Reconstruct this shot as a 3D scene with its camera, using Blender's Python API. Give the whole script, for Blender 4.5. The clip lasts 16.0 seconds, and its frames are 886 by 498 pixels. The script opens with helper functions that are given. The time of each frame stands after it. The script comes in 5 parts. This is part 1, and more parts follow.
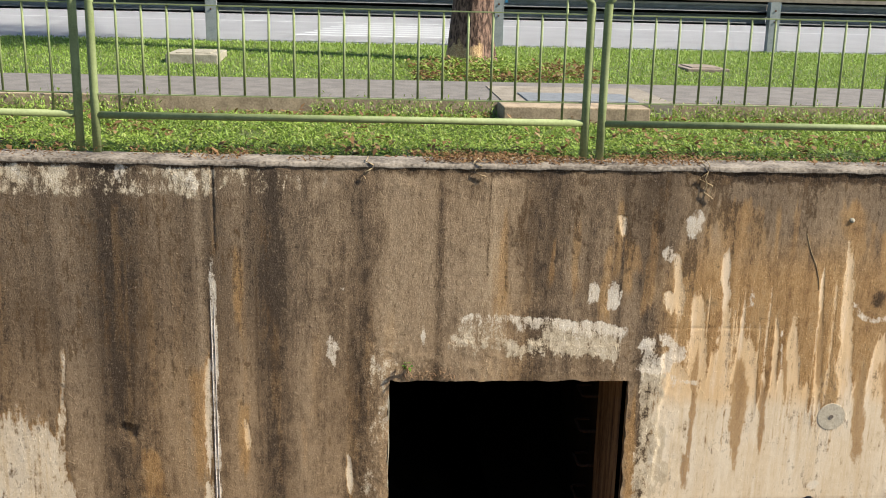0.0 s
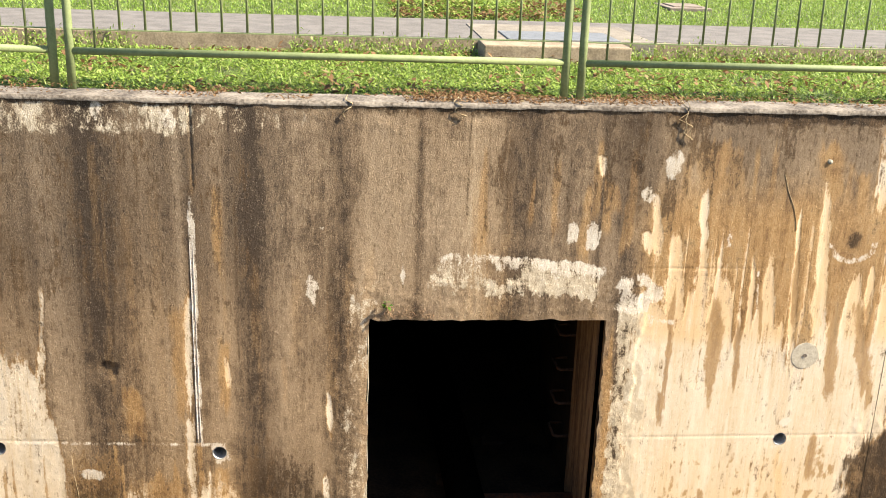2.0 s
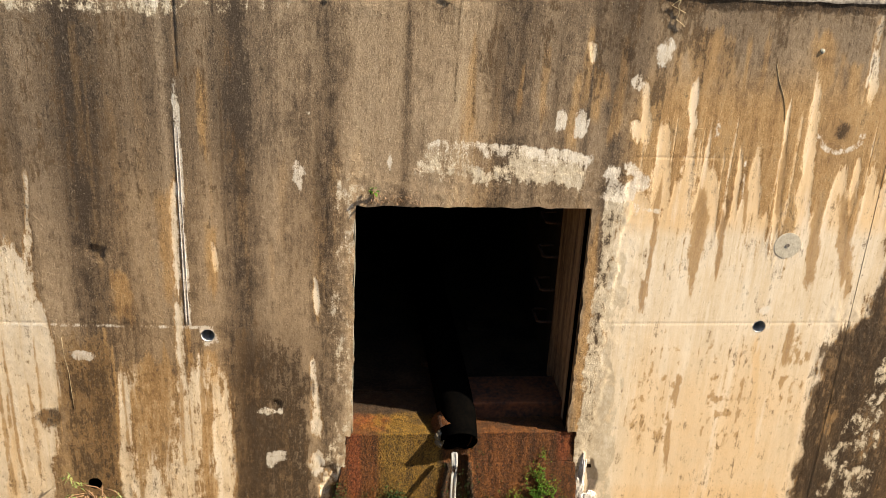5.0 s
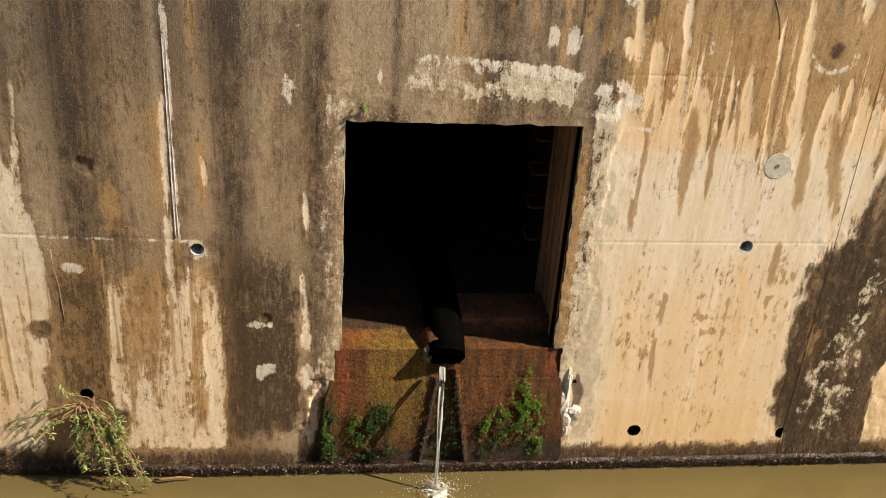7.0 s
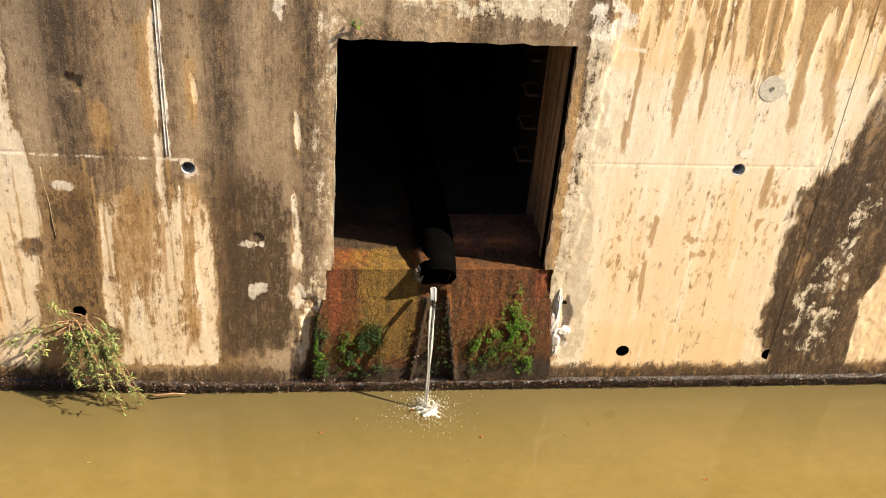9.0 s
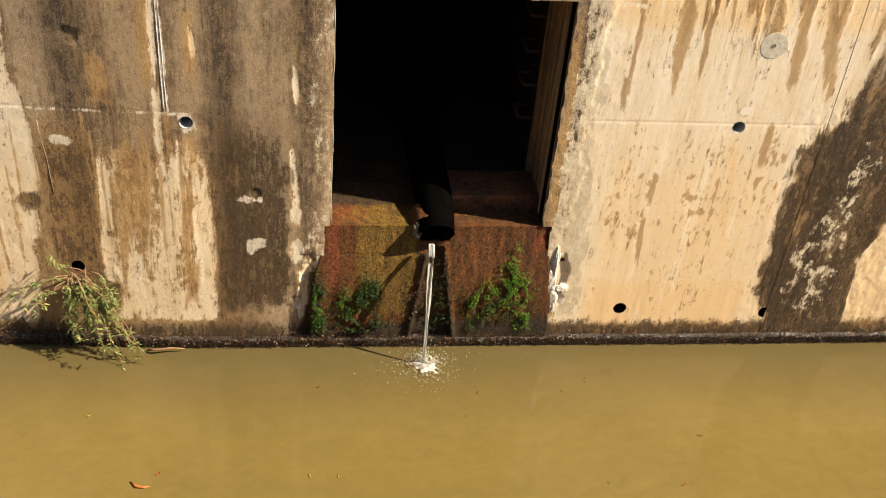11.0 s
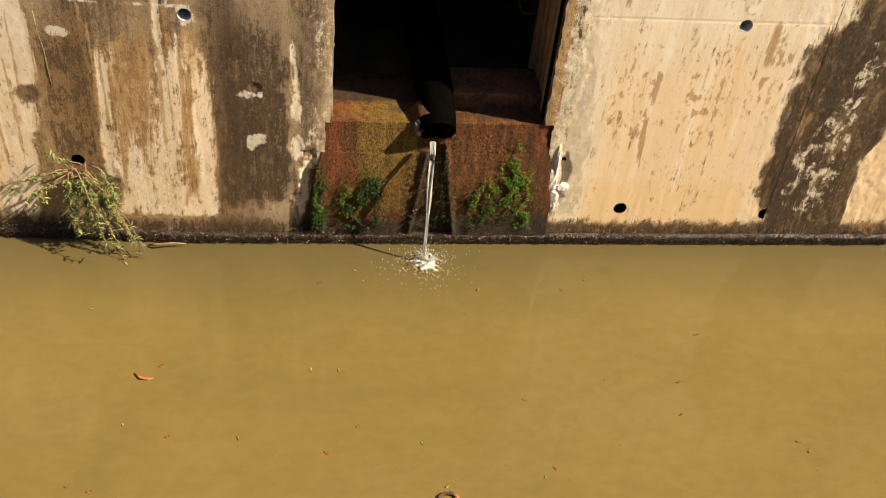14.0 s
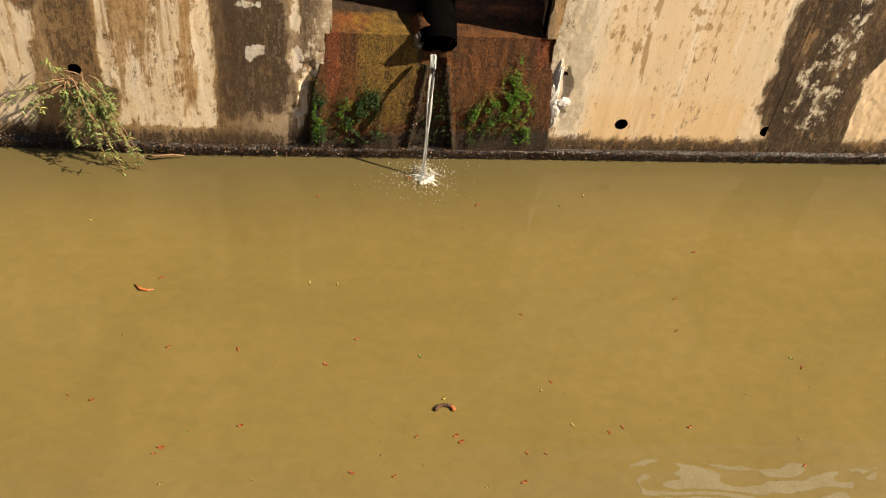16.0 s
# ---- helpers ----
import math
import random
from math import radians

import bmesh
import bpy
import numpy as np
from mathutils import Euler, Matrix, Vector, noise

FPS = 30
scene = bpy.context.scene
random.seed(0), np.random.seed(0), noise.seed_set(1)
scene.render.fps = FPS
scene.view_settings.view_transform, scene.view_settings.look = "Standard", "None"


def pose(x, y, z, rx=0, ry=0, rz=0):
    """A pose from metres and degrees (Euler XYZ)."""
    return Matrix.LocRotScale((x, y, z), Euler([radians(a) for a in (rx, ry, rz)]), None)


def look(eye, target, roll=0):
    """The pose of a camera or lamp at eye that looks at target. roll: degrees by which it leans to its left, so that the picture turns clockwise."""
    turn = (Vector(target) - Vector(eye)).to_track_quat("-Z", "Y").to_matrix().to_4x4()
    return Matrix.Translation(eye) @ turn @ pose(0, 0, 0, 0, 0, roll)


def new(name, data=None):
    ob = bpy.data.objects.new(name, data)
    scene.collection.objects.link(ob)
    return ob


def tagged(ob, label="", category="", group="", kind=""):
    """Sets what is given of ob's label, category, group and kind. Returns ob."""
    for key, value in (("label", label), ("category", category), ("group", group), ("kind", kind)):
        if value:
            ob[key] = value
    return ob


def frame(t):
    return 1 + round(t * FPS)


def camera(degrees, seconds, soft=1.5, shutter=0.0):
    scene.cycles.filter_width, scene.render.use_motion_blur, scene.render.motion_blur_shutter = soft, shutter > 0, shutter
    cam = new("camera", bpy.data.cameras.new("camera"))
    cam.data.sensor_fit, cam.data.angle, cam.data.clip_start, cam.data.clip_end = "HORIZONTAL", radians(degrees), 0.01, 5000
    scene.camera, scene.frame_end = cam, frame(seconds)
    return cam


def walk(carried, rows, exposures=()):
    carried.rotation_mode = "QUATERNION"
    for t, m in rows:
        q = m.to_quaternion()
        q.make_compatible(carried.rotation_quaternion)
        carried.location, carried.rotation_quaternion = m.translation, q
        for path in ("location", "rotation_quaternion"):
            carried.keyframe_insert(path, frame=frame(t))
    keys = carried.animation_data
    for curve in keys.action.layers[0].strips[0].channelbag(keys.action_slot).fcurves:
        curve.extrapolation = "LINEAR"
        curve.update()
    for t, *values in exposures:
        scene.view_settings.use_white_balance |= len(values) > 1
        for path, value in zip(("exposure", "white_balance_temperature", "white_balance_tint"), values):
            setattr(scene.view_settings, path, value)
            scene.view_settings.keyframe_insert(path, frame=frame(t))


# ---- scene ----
cam = camera(46.57, 16.0, soft=1.0)
EYE = (0.0, 0.0, 5.8)
ROWS = [
    (0.0, 75.395, -1.452, -4.122),
    (0.5, 74.352, -1.533, -4.157),
    (1.0, 73.530, -1.662, -4.808),
    (1.5, 72.866, -1.789, -4.990),
    (2.0, 72.072, -1.947, -5.158),
    (2.5, 71.293, -2.075, -5.326),
    (3.0, 70.490, -2.233, -5.458),
    (3.5, 69.804, -2.349, -5.540),
    (4.0, 68.434, -2.543, -5.565),
    (4.2, 67.845, -2.560, -5.596),
    (6.3, 62.983, -3.311, -5.810),
    (6.5, 62.532, -3.428, -5.804),
    (7.0, 61.173, -3.610, -5.853),
    (7.5, 60.007, -3.778, -5.828),
    (8.0, 58.854, -3.885, -5.871),
    (8.5, 57.824, -4.100, -5.934),
    (9.0, 56.772, -4.237, -6.008),
    (9.2, 56.398, -4.300, -6.018),
    (11.3, 53.813, -4.607, -5.875),
    (11.5, 53.385, -4.654, -5.849),
    (12.0, 52.482, -4.729, -5.763),
    (12.5, 51.672, -4.744, -5.718),
    (13.0, 50.904, -4.830, -5.622),
    (13.5, 50.062, -4.868, -5.573),
    (14.0, 48.644, -5.017, -5.486),
    (14.5, 47.547, -5.131, -5.414),
    (15.0, 46.214, -5.298, -5.293),
    (15.5, 45.174, -5.390, -5.205),
    (16.0, 43.870, -5.494, -5.098),
]
EXPOSURES = [(0.0, 1.39, 5950, 9), (2.0, 1.99, 6200, 10), (4.0, 1.76, 6400, 10), (6.5, 1.64, 6500, 10), (7.3, 1.42, 6450, 10), (8.0, 1.46, 6450, 10), (9.0, 1.98, 6500, 10), (11.3, 1.64, 6750, 9), (12.5, 1.64, 6850, 9), (16.0, 1.54, 6700, 9)]
walk(cam, [(t, pose(*EYE, rx, ry, rz)) for t, rx, ry, rz in ROWS], EXPOSURES)

# ---- daylight ----
world = bpy.data.worlds.new("sky")
scene.world = world
world.use_nodes = True
SUN_FROM = Vector((1.0, -0.28, 1.0)).normalized()
sky = world.node_tree.nodes.new("ShaderNodeTexSky")
sky.sky_type, sky.sun_disc = "NISHITA", False
sky.sun_elevation, sky.sun_rotation = math.asin(SUN_FROM.z), math.atan2(SUN_FROM.x, SUN_FROM.y)
background = world.node_tree.nodes["Background"]
background.inputs["Strength"].default_value = 0.075
world.node_tree.links.new(sky.outputs["Color"], background.inputs["Color"])
sun_data = bpy.data.lights.new("sun", "SUN")
sun_data.energy, sun_data.angle, sun_data.color = 5.0, radians(0.6), (1.0, 0.90, 0.73)
sun = new("sun", sun_data)
sun.matrix_world = look(Vector((30, -15, 25)), Vector((30, -15, 25)) - SUN_FROM)

# ---- plan (metres; water at z = 0.05, the eye above the near bank) ----
WALL_Y, TOP, WATER = 6.6, 4.64, 0.05
OP_X0, OP_X1, OP_Z0, OP_Z1 = 0.17, 1.85, 1.25, 3.14
JOINT_L, JOINT_R = -1.0, 3.95
SEAM_Z = 2.21


# ---- materials ----
class Mat:
    """A node material with a Principled surface and short calls for its nodes."""

    def __init__(self, name, rough=0.8, metal=0.0, spec=0.5):
        self.m = bpy.data.materials.new(name)
        self.m.use_nodes = True
        self.t = self.m.node_tree
        self.b = self.t.nodes["Principled BSDF"]
        self.b.inputs["Roughness"].default_value = rough
        self.b.inputs["Metallic"].default_value = metal
        self.b.inputs["Specular IOR Level"].default_value = spec
        self.co = self.t.nodes.new("ShaderNodeTexCoord").outputs["Object"]

    def put(self, socket, v):
        if hasattr(v, "is_linked") or hasattr(v, "links"):
            self.t.links.new(v, socket)
        else:
            socket.default_value = v

    def noise(self, scale, detail=4.0, stretch=(1, 1, 1), rough=0.55, warp=0.0):
        mp = self.t.nodes.new("ShaderNodeMapping")
        mp.inputs["Scale"].default_value = stretch
        self.t.links.new(self.co, mp.inputs["Vector"])
        n = self.t.nodes.new("ShaderNodeTexNoise")
        n.inputs["Scale"].default_value, n.inputs["Detail"].default_value = scale, detail
        n.inputs["Roughness"].default_value, n.inputs["Distortion"].default_value = rough, warp
        self.t.links.new(mp.outputs["Vector"], n.inputs["Vector"])
        return n.outputs["Fac"]

    def voronoi(self, scale, stretch=(1, 1, 1), feature="F1"):
        mp = self.t.nodes.new("ShaderNodeMapping")
        mp.inputs["Scale"].default_value = stretch
        self.t.links.new(self.co, mp.inputs["Vector"])
        n = self.t.nodes.new("ShaderNodeTexVoronoi")
        n.feature = feature
        n.inputs["Scale"].default_value = scale
        self.t.links.new(mp.outputs["Vector"], n.inputs["Vector"])
        return n.outputs["Distance"]

    def calc(self, op, a, b=0.0, c=0.0):
        n = self.t.nodes.new("ShaderNodeMath")
        n.operation = op
        for i, v in enumerate((a, b, c)):
            self.put(n.inputs[i], v)
        return n.outputs[0]

    def step(self, v, lo, hi):
        n = self.t.nodes.new("ShaderNodeMapRange")
        n.interpolation_type = "SMOOTHSTEP"
        self.put(n.inputs["Value"], v)
        n.inputs["From Min"].default_value, n.inputs["From Max"].default_value = lo, hi
        return n.outputs["Result"]

    def mix(self, fac, a, b, kind="MIX"):
        n = self.t.nodes.new("ShaderNodeMix")
        n.data_type, n.blend_type = "RGBA", kind
        self.put(n.inputs[0], fac)
        for s, v in ((n.inputs[6], a), (n.inputs[7], b)):
            self.put(s, (*v, 1.0) if isinstance(v, tuple) and len(v) == 3 else v)
        return n.outputs[2]

    def ramp(self, v, stops):
        n = self.t.nodes.new("ShaderNodeValToRGB")
        self.put(n.inputs["Fac"], v)
        e = n.color_ramp.elements
        for i, (at, c) in enumerate(stops):
            k = e[i] if i < 2 else e.new(at)
            k.position, k.color = at, (*c, 1.0)
        return n.outputs["Color"]

    def random(self):
        return self.t.nodes.new("ShaderNodeObjectInfo").outputs["Random"]

    def island(self):
        return self.t.nodes.new("ShaderNodeNewGeometry").outputs["Random Per Island"]

    def attribute(self, name):
        a = self.t.nodes.new("ShaderNodeAttribute")
        a.attribute_name = name
        s = self.t.nodes.new("ShaderNodeSeparateColor")
        self.t.links.new(a.outputs["Color"], s.inputs["Color"])
        return s.outputs[0], s.outputs[1], s.outputs[2]

    def bump(self, height, distance=0.01, strength=1.0):
        n = self.t.nodes.new("ShaderNodeBump")
        n.inputs["Strength"].default_value, n.inputs["Distance"].default_value = strength, distance
        self.put(n.inputs["Height"], height)
        self.put(self.b.inputs["Normal"], n.outputs["Normal"])

    def colour(self, v):
        self.put(self.b.inputs["Base Color"], (*v, 1.0) if isinstance(v, tuple) and len(v) == 3 else v)
        return self

    def roughness(self, v):
        self.put(self.b.inputs["Roughness"], v)


def mottled(name, a, b, scale=6.0, rough=0.8, bump=0.004, fine=60.0, metal=0.0, spec=0.4, stretch=(1, 1, 1)):
    """A two-tone material with coarse stains and fine grain."""
    m = Mat(name, rough, metal, spec)
    big, small = m.noise(scale, 5.0, stretch), m.noise(fine, 3.0, stretch)
    m.colour(m.mix(m.step(m.calc("MULTIPLY_ADD", small, 0.5, m.calc("MULTIPLY", big, 0.6)), 0.35, 0.75), a, b))
    m.bump(m.calc("MULTIPLY_ADD", small, 0.6, big), bump)
    return m.m


def leafy(name, a, b, c, rough=0.55):
    """Leaves and blades: hue by island, grain along the blade."""
    m = Mat(name, rough, 0.0, 0.3)
    pick = m.island()
    col = m.mix(m.step(pick, 0.1, 0.6), a, b)
    col = m.mix(m.step(pick, 0.82, 0.97), col, c)
    col = m.mix(m.calc("MULTIPLY", m.noise(1.3, 3.0), 0.55), col, (a[0] * 0.55, a[1] * 0.6, a[2] * 0.5))
    m.colour(col)
    m.b.inputs["Subsurface Weight"].default_value = 0.0
    trans = m.t.nodes.new("ShaderNodeBsdfTranslucent")
    m.t.links.new(col, trans.inputs["Color"])
    add = m.t.nodes.new("ShaderNodeMixShader")
    add.inputs[0].default_value = 0.3
    m.t.links.new(m.b.outputs[0], add.inputs[1])
    m.t.links.new(trans.outputs[0], add.inputs[2])
    m.t.links.new(add.outputs[0], m.t.nodes["Material Output"].inputs["Surface"])
    return m.m


def wall_material():
    """Old cast concrete: cream where washed, brown and black growth in runs, rust, lime, mortar repairs."""
    m = Mat("weathered_concrete", 0.9, 0.0, 0.25)
    clean, black, ochre = m.attribute("stain")
    lime, mortar, coarse = m.attribute("repair")
    tone, greyish, trail = m.attribute("tone")
    run = m.noise(1.0, 5.0, (11, 11, 0.7), 0.55)
    run_fine = m.noise(1.0, 5.0, (48, 48, 5), 0.65, 0.3)
    blot = m.noise(6.0, 6.0, (1, 1, 0.75), 0.65, 0.5)
    patchy = m.noise(20.0, 6.0, (1, 1, 0.6), 0.7, 0.4)
    grain = m.noise(105.0, 5.0, (1, 1, 0.8), 0.75)
    speck = m.noise(230.0, 2.0)
    blister = m.step(m.noise(55.0, 3.0, (1, 1, 0.85), 0.5, 0.4), 0.60, 0.68)

    def mixed(v, weights):
        for n, w in zip((run, run_fine, blot, patchy, grain), weights):
            if w:
                v = m.calc("ADD", v, m.calc("MULTIPLY", m.calc("SUBTRACT", n, 0.5), 2.0 * w))
        return v

    def edge(v, weights, lo=0.42, hi=0.58):
        return m.step(mixed(v, weights), lo, hi)

    shade = mixed(tone, (0.34, 0.30, 0.34, 0.44, 0.46))
    brown = m.ramp(shade, ((0.0, (0.050, 0.030, 0.015)), (0.28, (0.145, 0.090, 0.045)), (0.6, (0.29, 0.190, 0.100)), (1.0, (0.45, 0.32, 0.18))))
    dull = m.ramp(shade, ((0.0, (0.050, 0.036, 0.024)), (0.28, (0.135, 0.100, 0.066)), (0.6, (0.26, 0.198, 0.135)), (1.0, (0.42, 0.34, 0.245))))
    brown = m.mix(m.calc("MULTIPLY", greyish, 0.5), brown, dull)
    flake = m.calc("MULTIPLY", m.step(m.calc("MULTIPLY_ADD", grain, 0.5, m.calc("MULTIPLY", patchy, 0.6)), 0.63, 0.71), 0.35)
    brown = m.mix(flake, brown, (0.38, 0.30, 0.20))
    rusty = m.ramp(mixed(0.5, (0.35, 0.35, 0.30, 0.45, 0.45)), ((0.1, (0.18, 0.088, 0.028)), (0.5, (0.36, 0.200, 0.070)), (0.9, (0.54, 0.345, 0.150))))
    col = m.mix(m.calc("MULTIPLY", edge(ochre, (0.16, 0.18, 0.25, 0.2, 0.2), 0.08, 0.95), 0.8), brown, rusty)
    washed = mixed(0.58, (0.26, 0.16, 0.26, 0.26, 0.22))
    cream = m.ramp(washed, ((0.05, (0.38, 0.275, 0.158)), (0.38, (0.58, 0.443, 0.282)), (0.62, (0.675, 0.543, 0.378)), (1.0, (0.76, 0.655, 0.52))))
    warm = m.calc("MULTIPLY", edge(ochre, (0.15, 0.10, 0.35, 0.2, 0.1), 0.15, 0.9), 0.72)
    cream = m.mix(warm, cream, m.mix(run, (0.58, 0.34, 0.135), (0.74, 0.49, 0.24)))
    stripe = m.calc("MULTIPLY", m.step(m.noise(1.0, 5.0, (26, 26, 1.1), 0.65, 0.2), 0.47, 0.66), 0.42)
    cream = m.mix(stripe, cream, (0.56, 0.395, 0.215))
    pale = m.calc("MULTIPLY", m.step(m.noise(1.0, 4.0, (9, 9, 0.9), 0.6), 0.52, 0.68), 0.35)
    cream = m.mix(pale, cream, (0.80, 0.70, 0.555))
    rim = m.calc("MULTIPLY", edge(clean, (0.08, 0.15, 0.15, 0.15, 0.1), 0.10, 0.45), 0.55)
    col = m.mix(m.calc("MULTIPLY", rim, m.step(clean, 0.03, 0.15)), col, rusty)
    washed_edge = m.calc("MULTIPLY", edge(clean, (0.35, 0.65, 0.5, 0.85, 0.5), 0.28, 0.72), m.step(clean, 0.06, 0.24))
    col = m.mix(washed_edge, col, cream)
    trail_edge = m.calc("MULTIPLY", edge(trail, (0.3, 0.6, 0.45, 0.95, 0.65), 0.20, 0.80), m.step(trail, 0.04, 0.2))
    col = m.mix(m.calc("MULTIPLY", trail_edge, 0.88), col, m.mix(m.calc("MULTIPLY", trail, 0.25), rusty, brown))
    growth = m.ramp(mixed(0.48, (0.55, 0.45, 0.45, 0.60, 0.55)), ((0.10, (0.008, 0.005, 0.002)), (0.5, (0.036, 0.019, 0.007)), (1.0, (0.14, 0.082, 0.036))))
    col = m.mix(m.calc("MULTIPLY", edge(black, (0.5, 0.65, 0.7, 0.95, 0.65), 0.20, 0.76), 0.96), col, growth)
    grey = m.ramp(mixed(0.52, (0.1, 0.2, 0.7, 0.6, 0.45)), ((0.05, (0.20, 0.14, 0.08)), (0.32, (0.37, 0.285, 0.18)), (0.62, (0.50, 0.40, 0.270)), (1.0, (0.63, 0.53, 0.39))))
    col = m.mix(m.calc("MULTIPLY", edge(mortar, (0.2, 0.4, 1.0, 1.2, 0.7), 0.28, 0.72), m.step(mortar, 0.04, 0.2)), col, grey)
    white = m.ramp(mixed(0.62, (0.1, 0.2, 0.4, 0.5, 0.4)), ((0.1, (0.44, 0.35, 0.23)), (0.55, (0.66, 0.55, 0.41)), (1.0, (0.80, 0.73, 0.61))))
    col = m.mix(m.calc("MULTIPLY", edge(lime, (0.2, 0.5, 0.8, 1.2, 0.8), 0.30, 0.74), m.calc("MULTIPLY", m.step(lime, 0.08, 0.3), 0.68)), col, white)
    dirt = m.calc("MULTIPLY", m.step(speck, 0.60, 0.70), m.calc("MULTIPLY_ADD", clean, -0.25, 0.40))
    col = m.mix(dirt, col, (0.06, 0.043, 0.026))
    fleck = m.noise(140.0, 3.0, (1, 1, 0.8), 0.7)
    col = m.mix(m.calc("MULTIPLY", m.step(fleck, 0.60, 0.68), 0.35), col, (0.07, 0.045, 0.024))
    pale_fleck = m.calc("SUBTRACT", 1.0, m.step(fleck, 0.32, 0.40))
    col = m.mix(m.calc("MULTIPLY", pale_fleck, 0.30), col, (0.62, 0.50, 0.35))
    m.colour(col)
    h = m.calc("MULTIPLY_ADD", grain, m.calc("MULTIPLY_ADD", coarse, 0.9, 0.15), m.calc("MULTIPLY", patchy, 0.25))
    h = m.calc("MULTIPLY_ADD", speck, 0.3, h)
    h = m.calc("MULTIPLY_ADD", blister, m.calc("MULTIPLY_ADD", blot, 1.2, -0.25), h)
    h = m.calc("MULTIPLY", h, m.calc("MULTIPLY_ADD", clean, -0.82, 1.0))
    m.bump(h, 0.010, 0.9)
    return m.m


CONCRETE = wall_material()
PLAIN = mottled("grey_concrete", (0.121, 0.099, 0.0715), (0.22, 0.187, 0.143), 5.0, 0.9, 0.006)
COPING = mottled("coping_concrete", (0.039, 0.0276, 0.018), (0.252, 0.21, 0.162), 4.0, 0.92, 0.008, 50.0)
# Near-black: the culvert's inner shade is put into this concrete's colour.
TUNNEL = mottled("shaded_culvert_concrete", (0.006, 0.004, 0.0025), (0.034, 0.021, 0.011), 3.0, 0.9, 0.01, 40.0, 0.0, 0.1)
BLACK_LEDGE = mottled("wet_black_crust", (0.0048, 0.003, 0.0018), (0.036, 0.0216, 0.0108), 22.0, 0.35, 0.012, 90.0, 0.0, 0.6)
PATH = mottled("worn_asphalt_path", (0.078, 0.0672, 0.057), (0.15, 0.132, 0.114), 5.0, 0.95, 0.006, 55.0)
ROAD = mottled("pale_asphalt", (0.336, 0.327, 0.327), (0.396, 0.387, 0.384), 1.5, 0.9, 0.003, 90.0)
PAINT_WHITE = mottled("road_paint", (0.396, 0.39, 0.378), (0.48, 0.474, 0.462), 9.0, 0.7, 0.001, 80.0)
SOIL = mottled("turf_soil", (0.042, 0.062, 0.012), (0.084, 0.094, 0.026), 5.0, 0.95, 0.02, 60.0)
GREEN_PAINT = mottled("green_railing_paint", (0.120, 0.142, 0.046), (0.185, 0.212, 0.082), 9.0, 0.7, 0.0012, 70.0, 0.0, 0.5)
ZINC = mottled("galvanised_steel", (0.162, 0.174, 0.168), (0.252, 0.264, 0.252), 8.0, 0.55, 0.001, 80.0, 0.15)


def bark_material():
    """Rough bark, stripped pale in a ragged patch low on one side."""
    m = Mat("grey_brown_bark", 0.95, 0.0, 0.2)
    plates, fine = m.noise(30.0, 5.0, (1, 1, 0.35)), m.noise(90.0, 3.0)
    col = m.mix(m.step(plates, 0.38, 0.62), (0.040, 0.024, 0.017), (0.20, 0.125, 0.09))
    xyz = m.t.nodes.new("ShaderNodeSeparateXYZ")
    m.t.links.new(m.co, xyz.inputs[0])
    low = m.calc("MULTIPLY_ADD", m.noise(9.0, 4.0), 0.5, m.calc("MULTIPLY", xyz.outputs[2], -1.0))
    side = m.calc("MULTIPLY_ADD", xyz.outputs[0], -1.2, m.calc("MULTIPLY", xyz.outputs[1], -1.0))
    bare = m.calc("MULTIPLY", m.step(low, 0.0, 0.06), m.step(side, 0.05, 0.2))
    col = m.mix(bare, col, m.mix(m.step(fine, 0.4, 0.6), (0.26, 0.155, 0.07), (0.50, 0.36, 0.19)))
    m.colour(col)
    m.bump(m.calc("MULTIPLY_ADD", fine, 0.5, plates), 0.03)
    return m.m


BARK = bark_material()
STRAW = mottled("dry_straw", (0.252, 0.18, 0.09), (0.36, 0.276, 0.156), 20.0, 0.9, 0.01)
SLAB = mottled("stained_slab_concrete", (0.1488, 0.1302, 0.0868), (0.2914, 0.2604, 0.1922), 9.0, 0.9, 0.004)
SLAB_DARK = mottled("dirty_slab_concrete", (0.12, 0.096, 0.072), (0.216, 0.168, 0.126), 9.0, 0.9, 0.004)
LID = mottled("worn_steel_lid", (0.12, 0.12, 0.12), (0.204, 0.204, 0.198), 14.0, 0.6, 0.002, 80.0, 0.3)
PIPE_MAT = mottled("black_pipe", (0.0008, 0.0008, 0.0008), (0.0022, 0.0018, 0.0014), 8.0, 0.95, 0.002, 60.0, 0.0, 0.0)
PVC = mottled("grey_plastic_pipe", (0.28, 0.27, 0.25), (0.45, 0.43, 0.40), 12.0, 0.5, 0.001)
RUST = mottled("rusty_iron", (0.036, 0.0168, 0.0084), (0.096, 0.042, 0.018), 30.0, 0.85, 0.003)
GRASS = leafy("lawn_grass", (0.164, 0.256, 0.0296), (0.273, 0.377, 0.056), (0.369, 0.377, 0.132))
WEEDS = leafy("broad_weeds", (0.128, 0.192, 0.028), (0.255, 0.333, 0.056), (0.36, 0.346, 0.123))
LITTER = leafy("dead_leaves", (0.132, 0.066, 0.027), (0.216, 0.12, 0.051), (0.288, 0.216, 0.108), 0.8)
SHRUB_LEAF = leafy("shrub_leaves", (0.105, 0.140, 0.036), (0.24, 0.27, 0.085), (0.42, 0.34, 0.10))
STEM = mottled("reddish_stems", (0.12, 0.062, 0.028), (0.24, 0.135, 0.062), 20.0, 0.8, 0.002)
MOSS = leafy("bright_moss", (0.027, 0.06, 0.003), (0.096, 0.192, 0.0072), (0.18, 0.3, 0.015), 0.8)
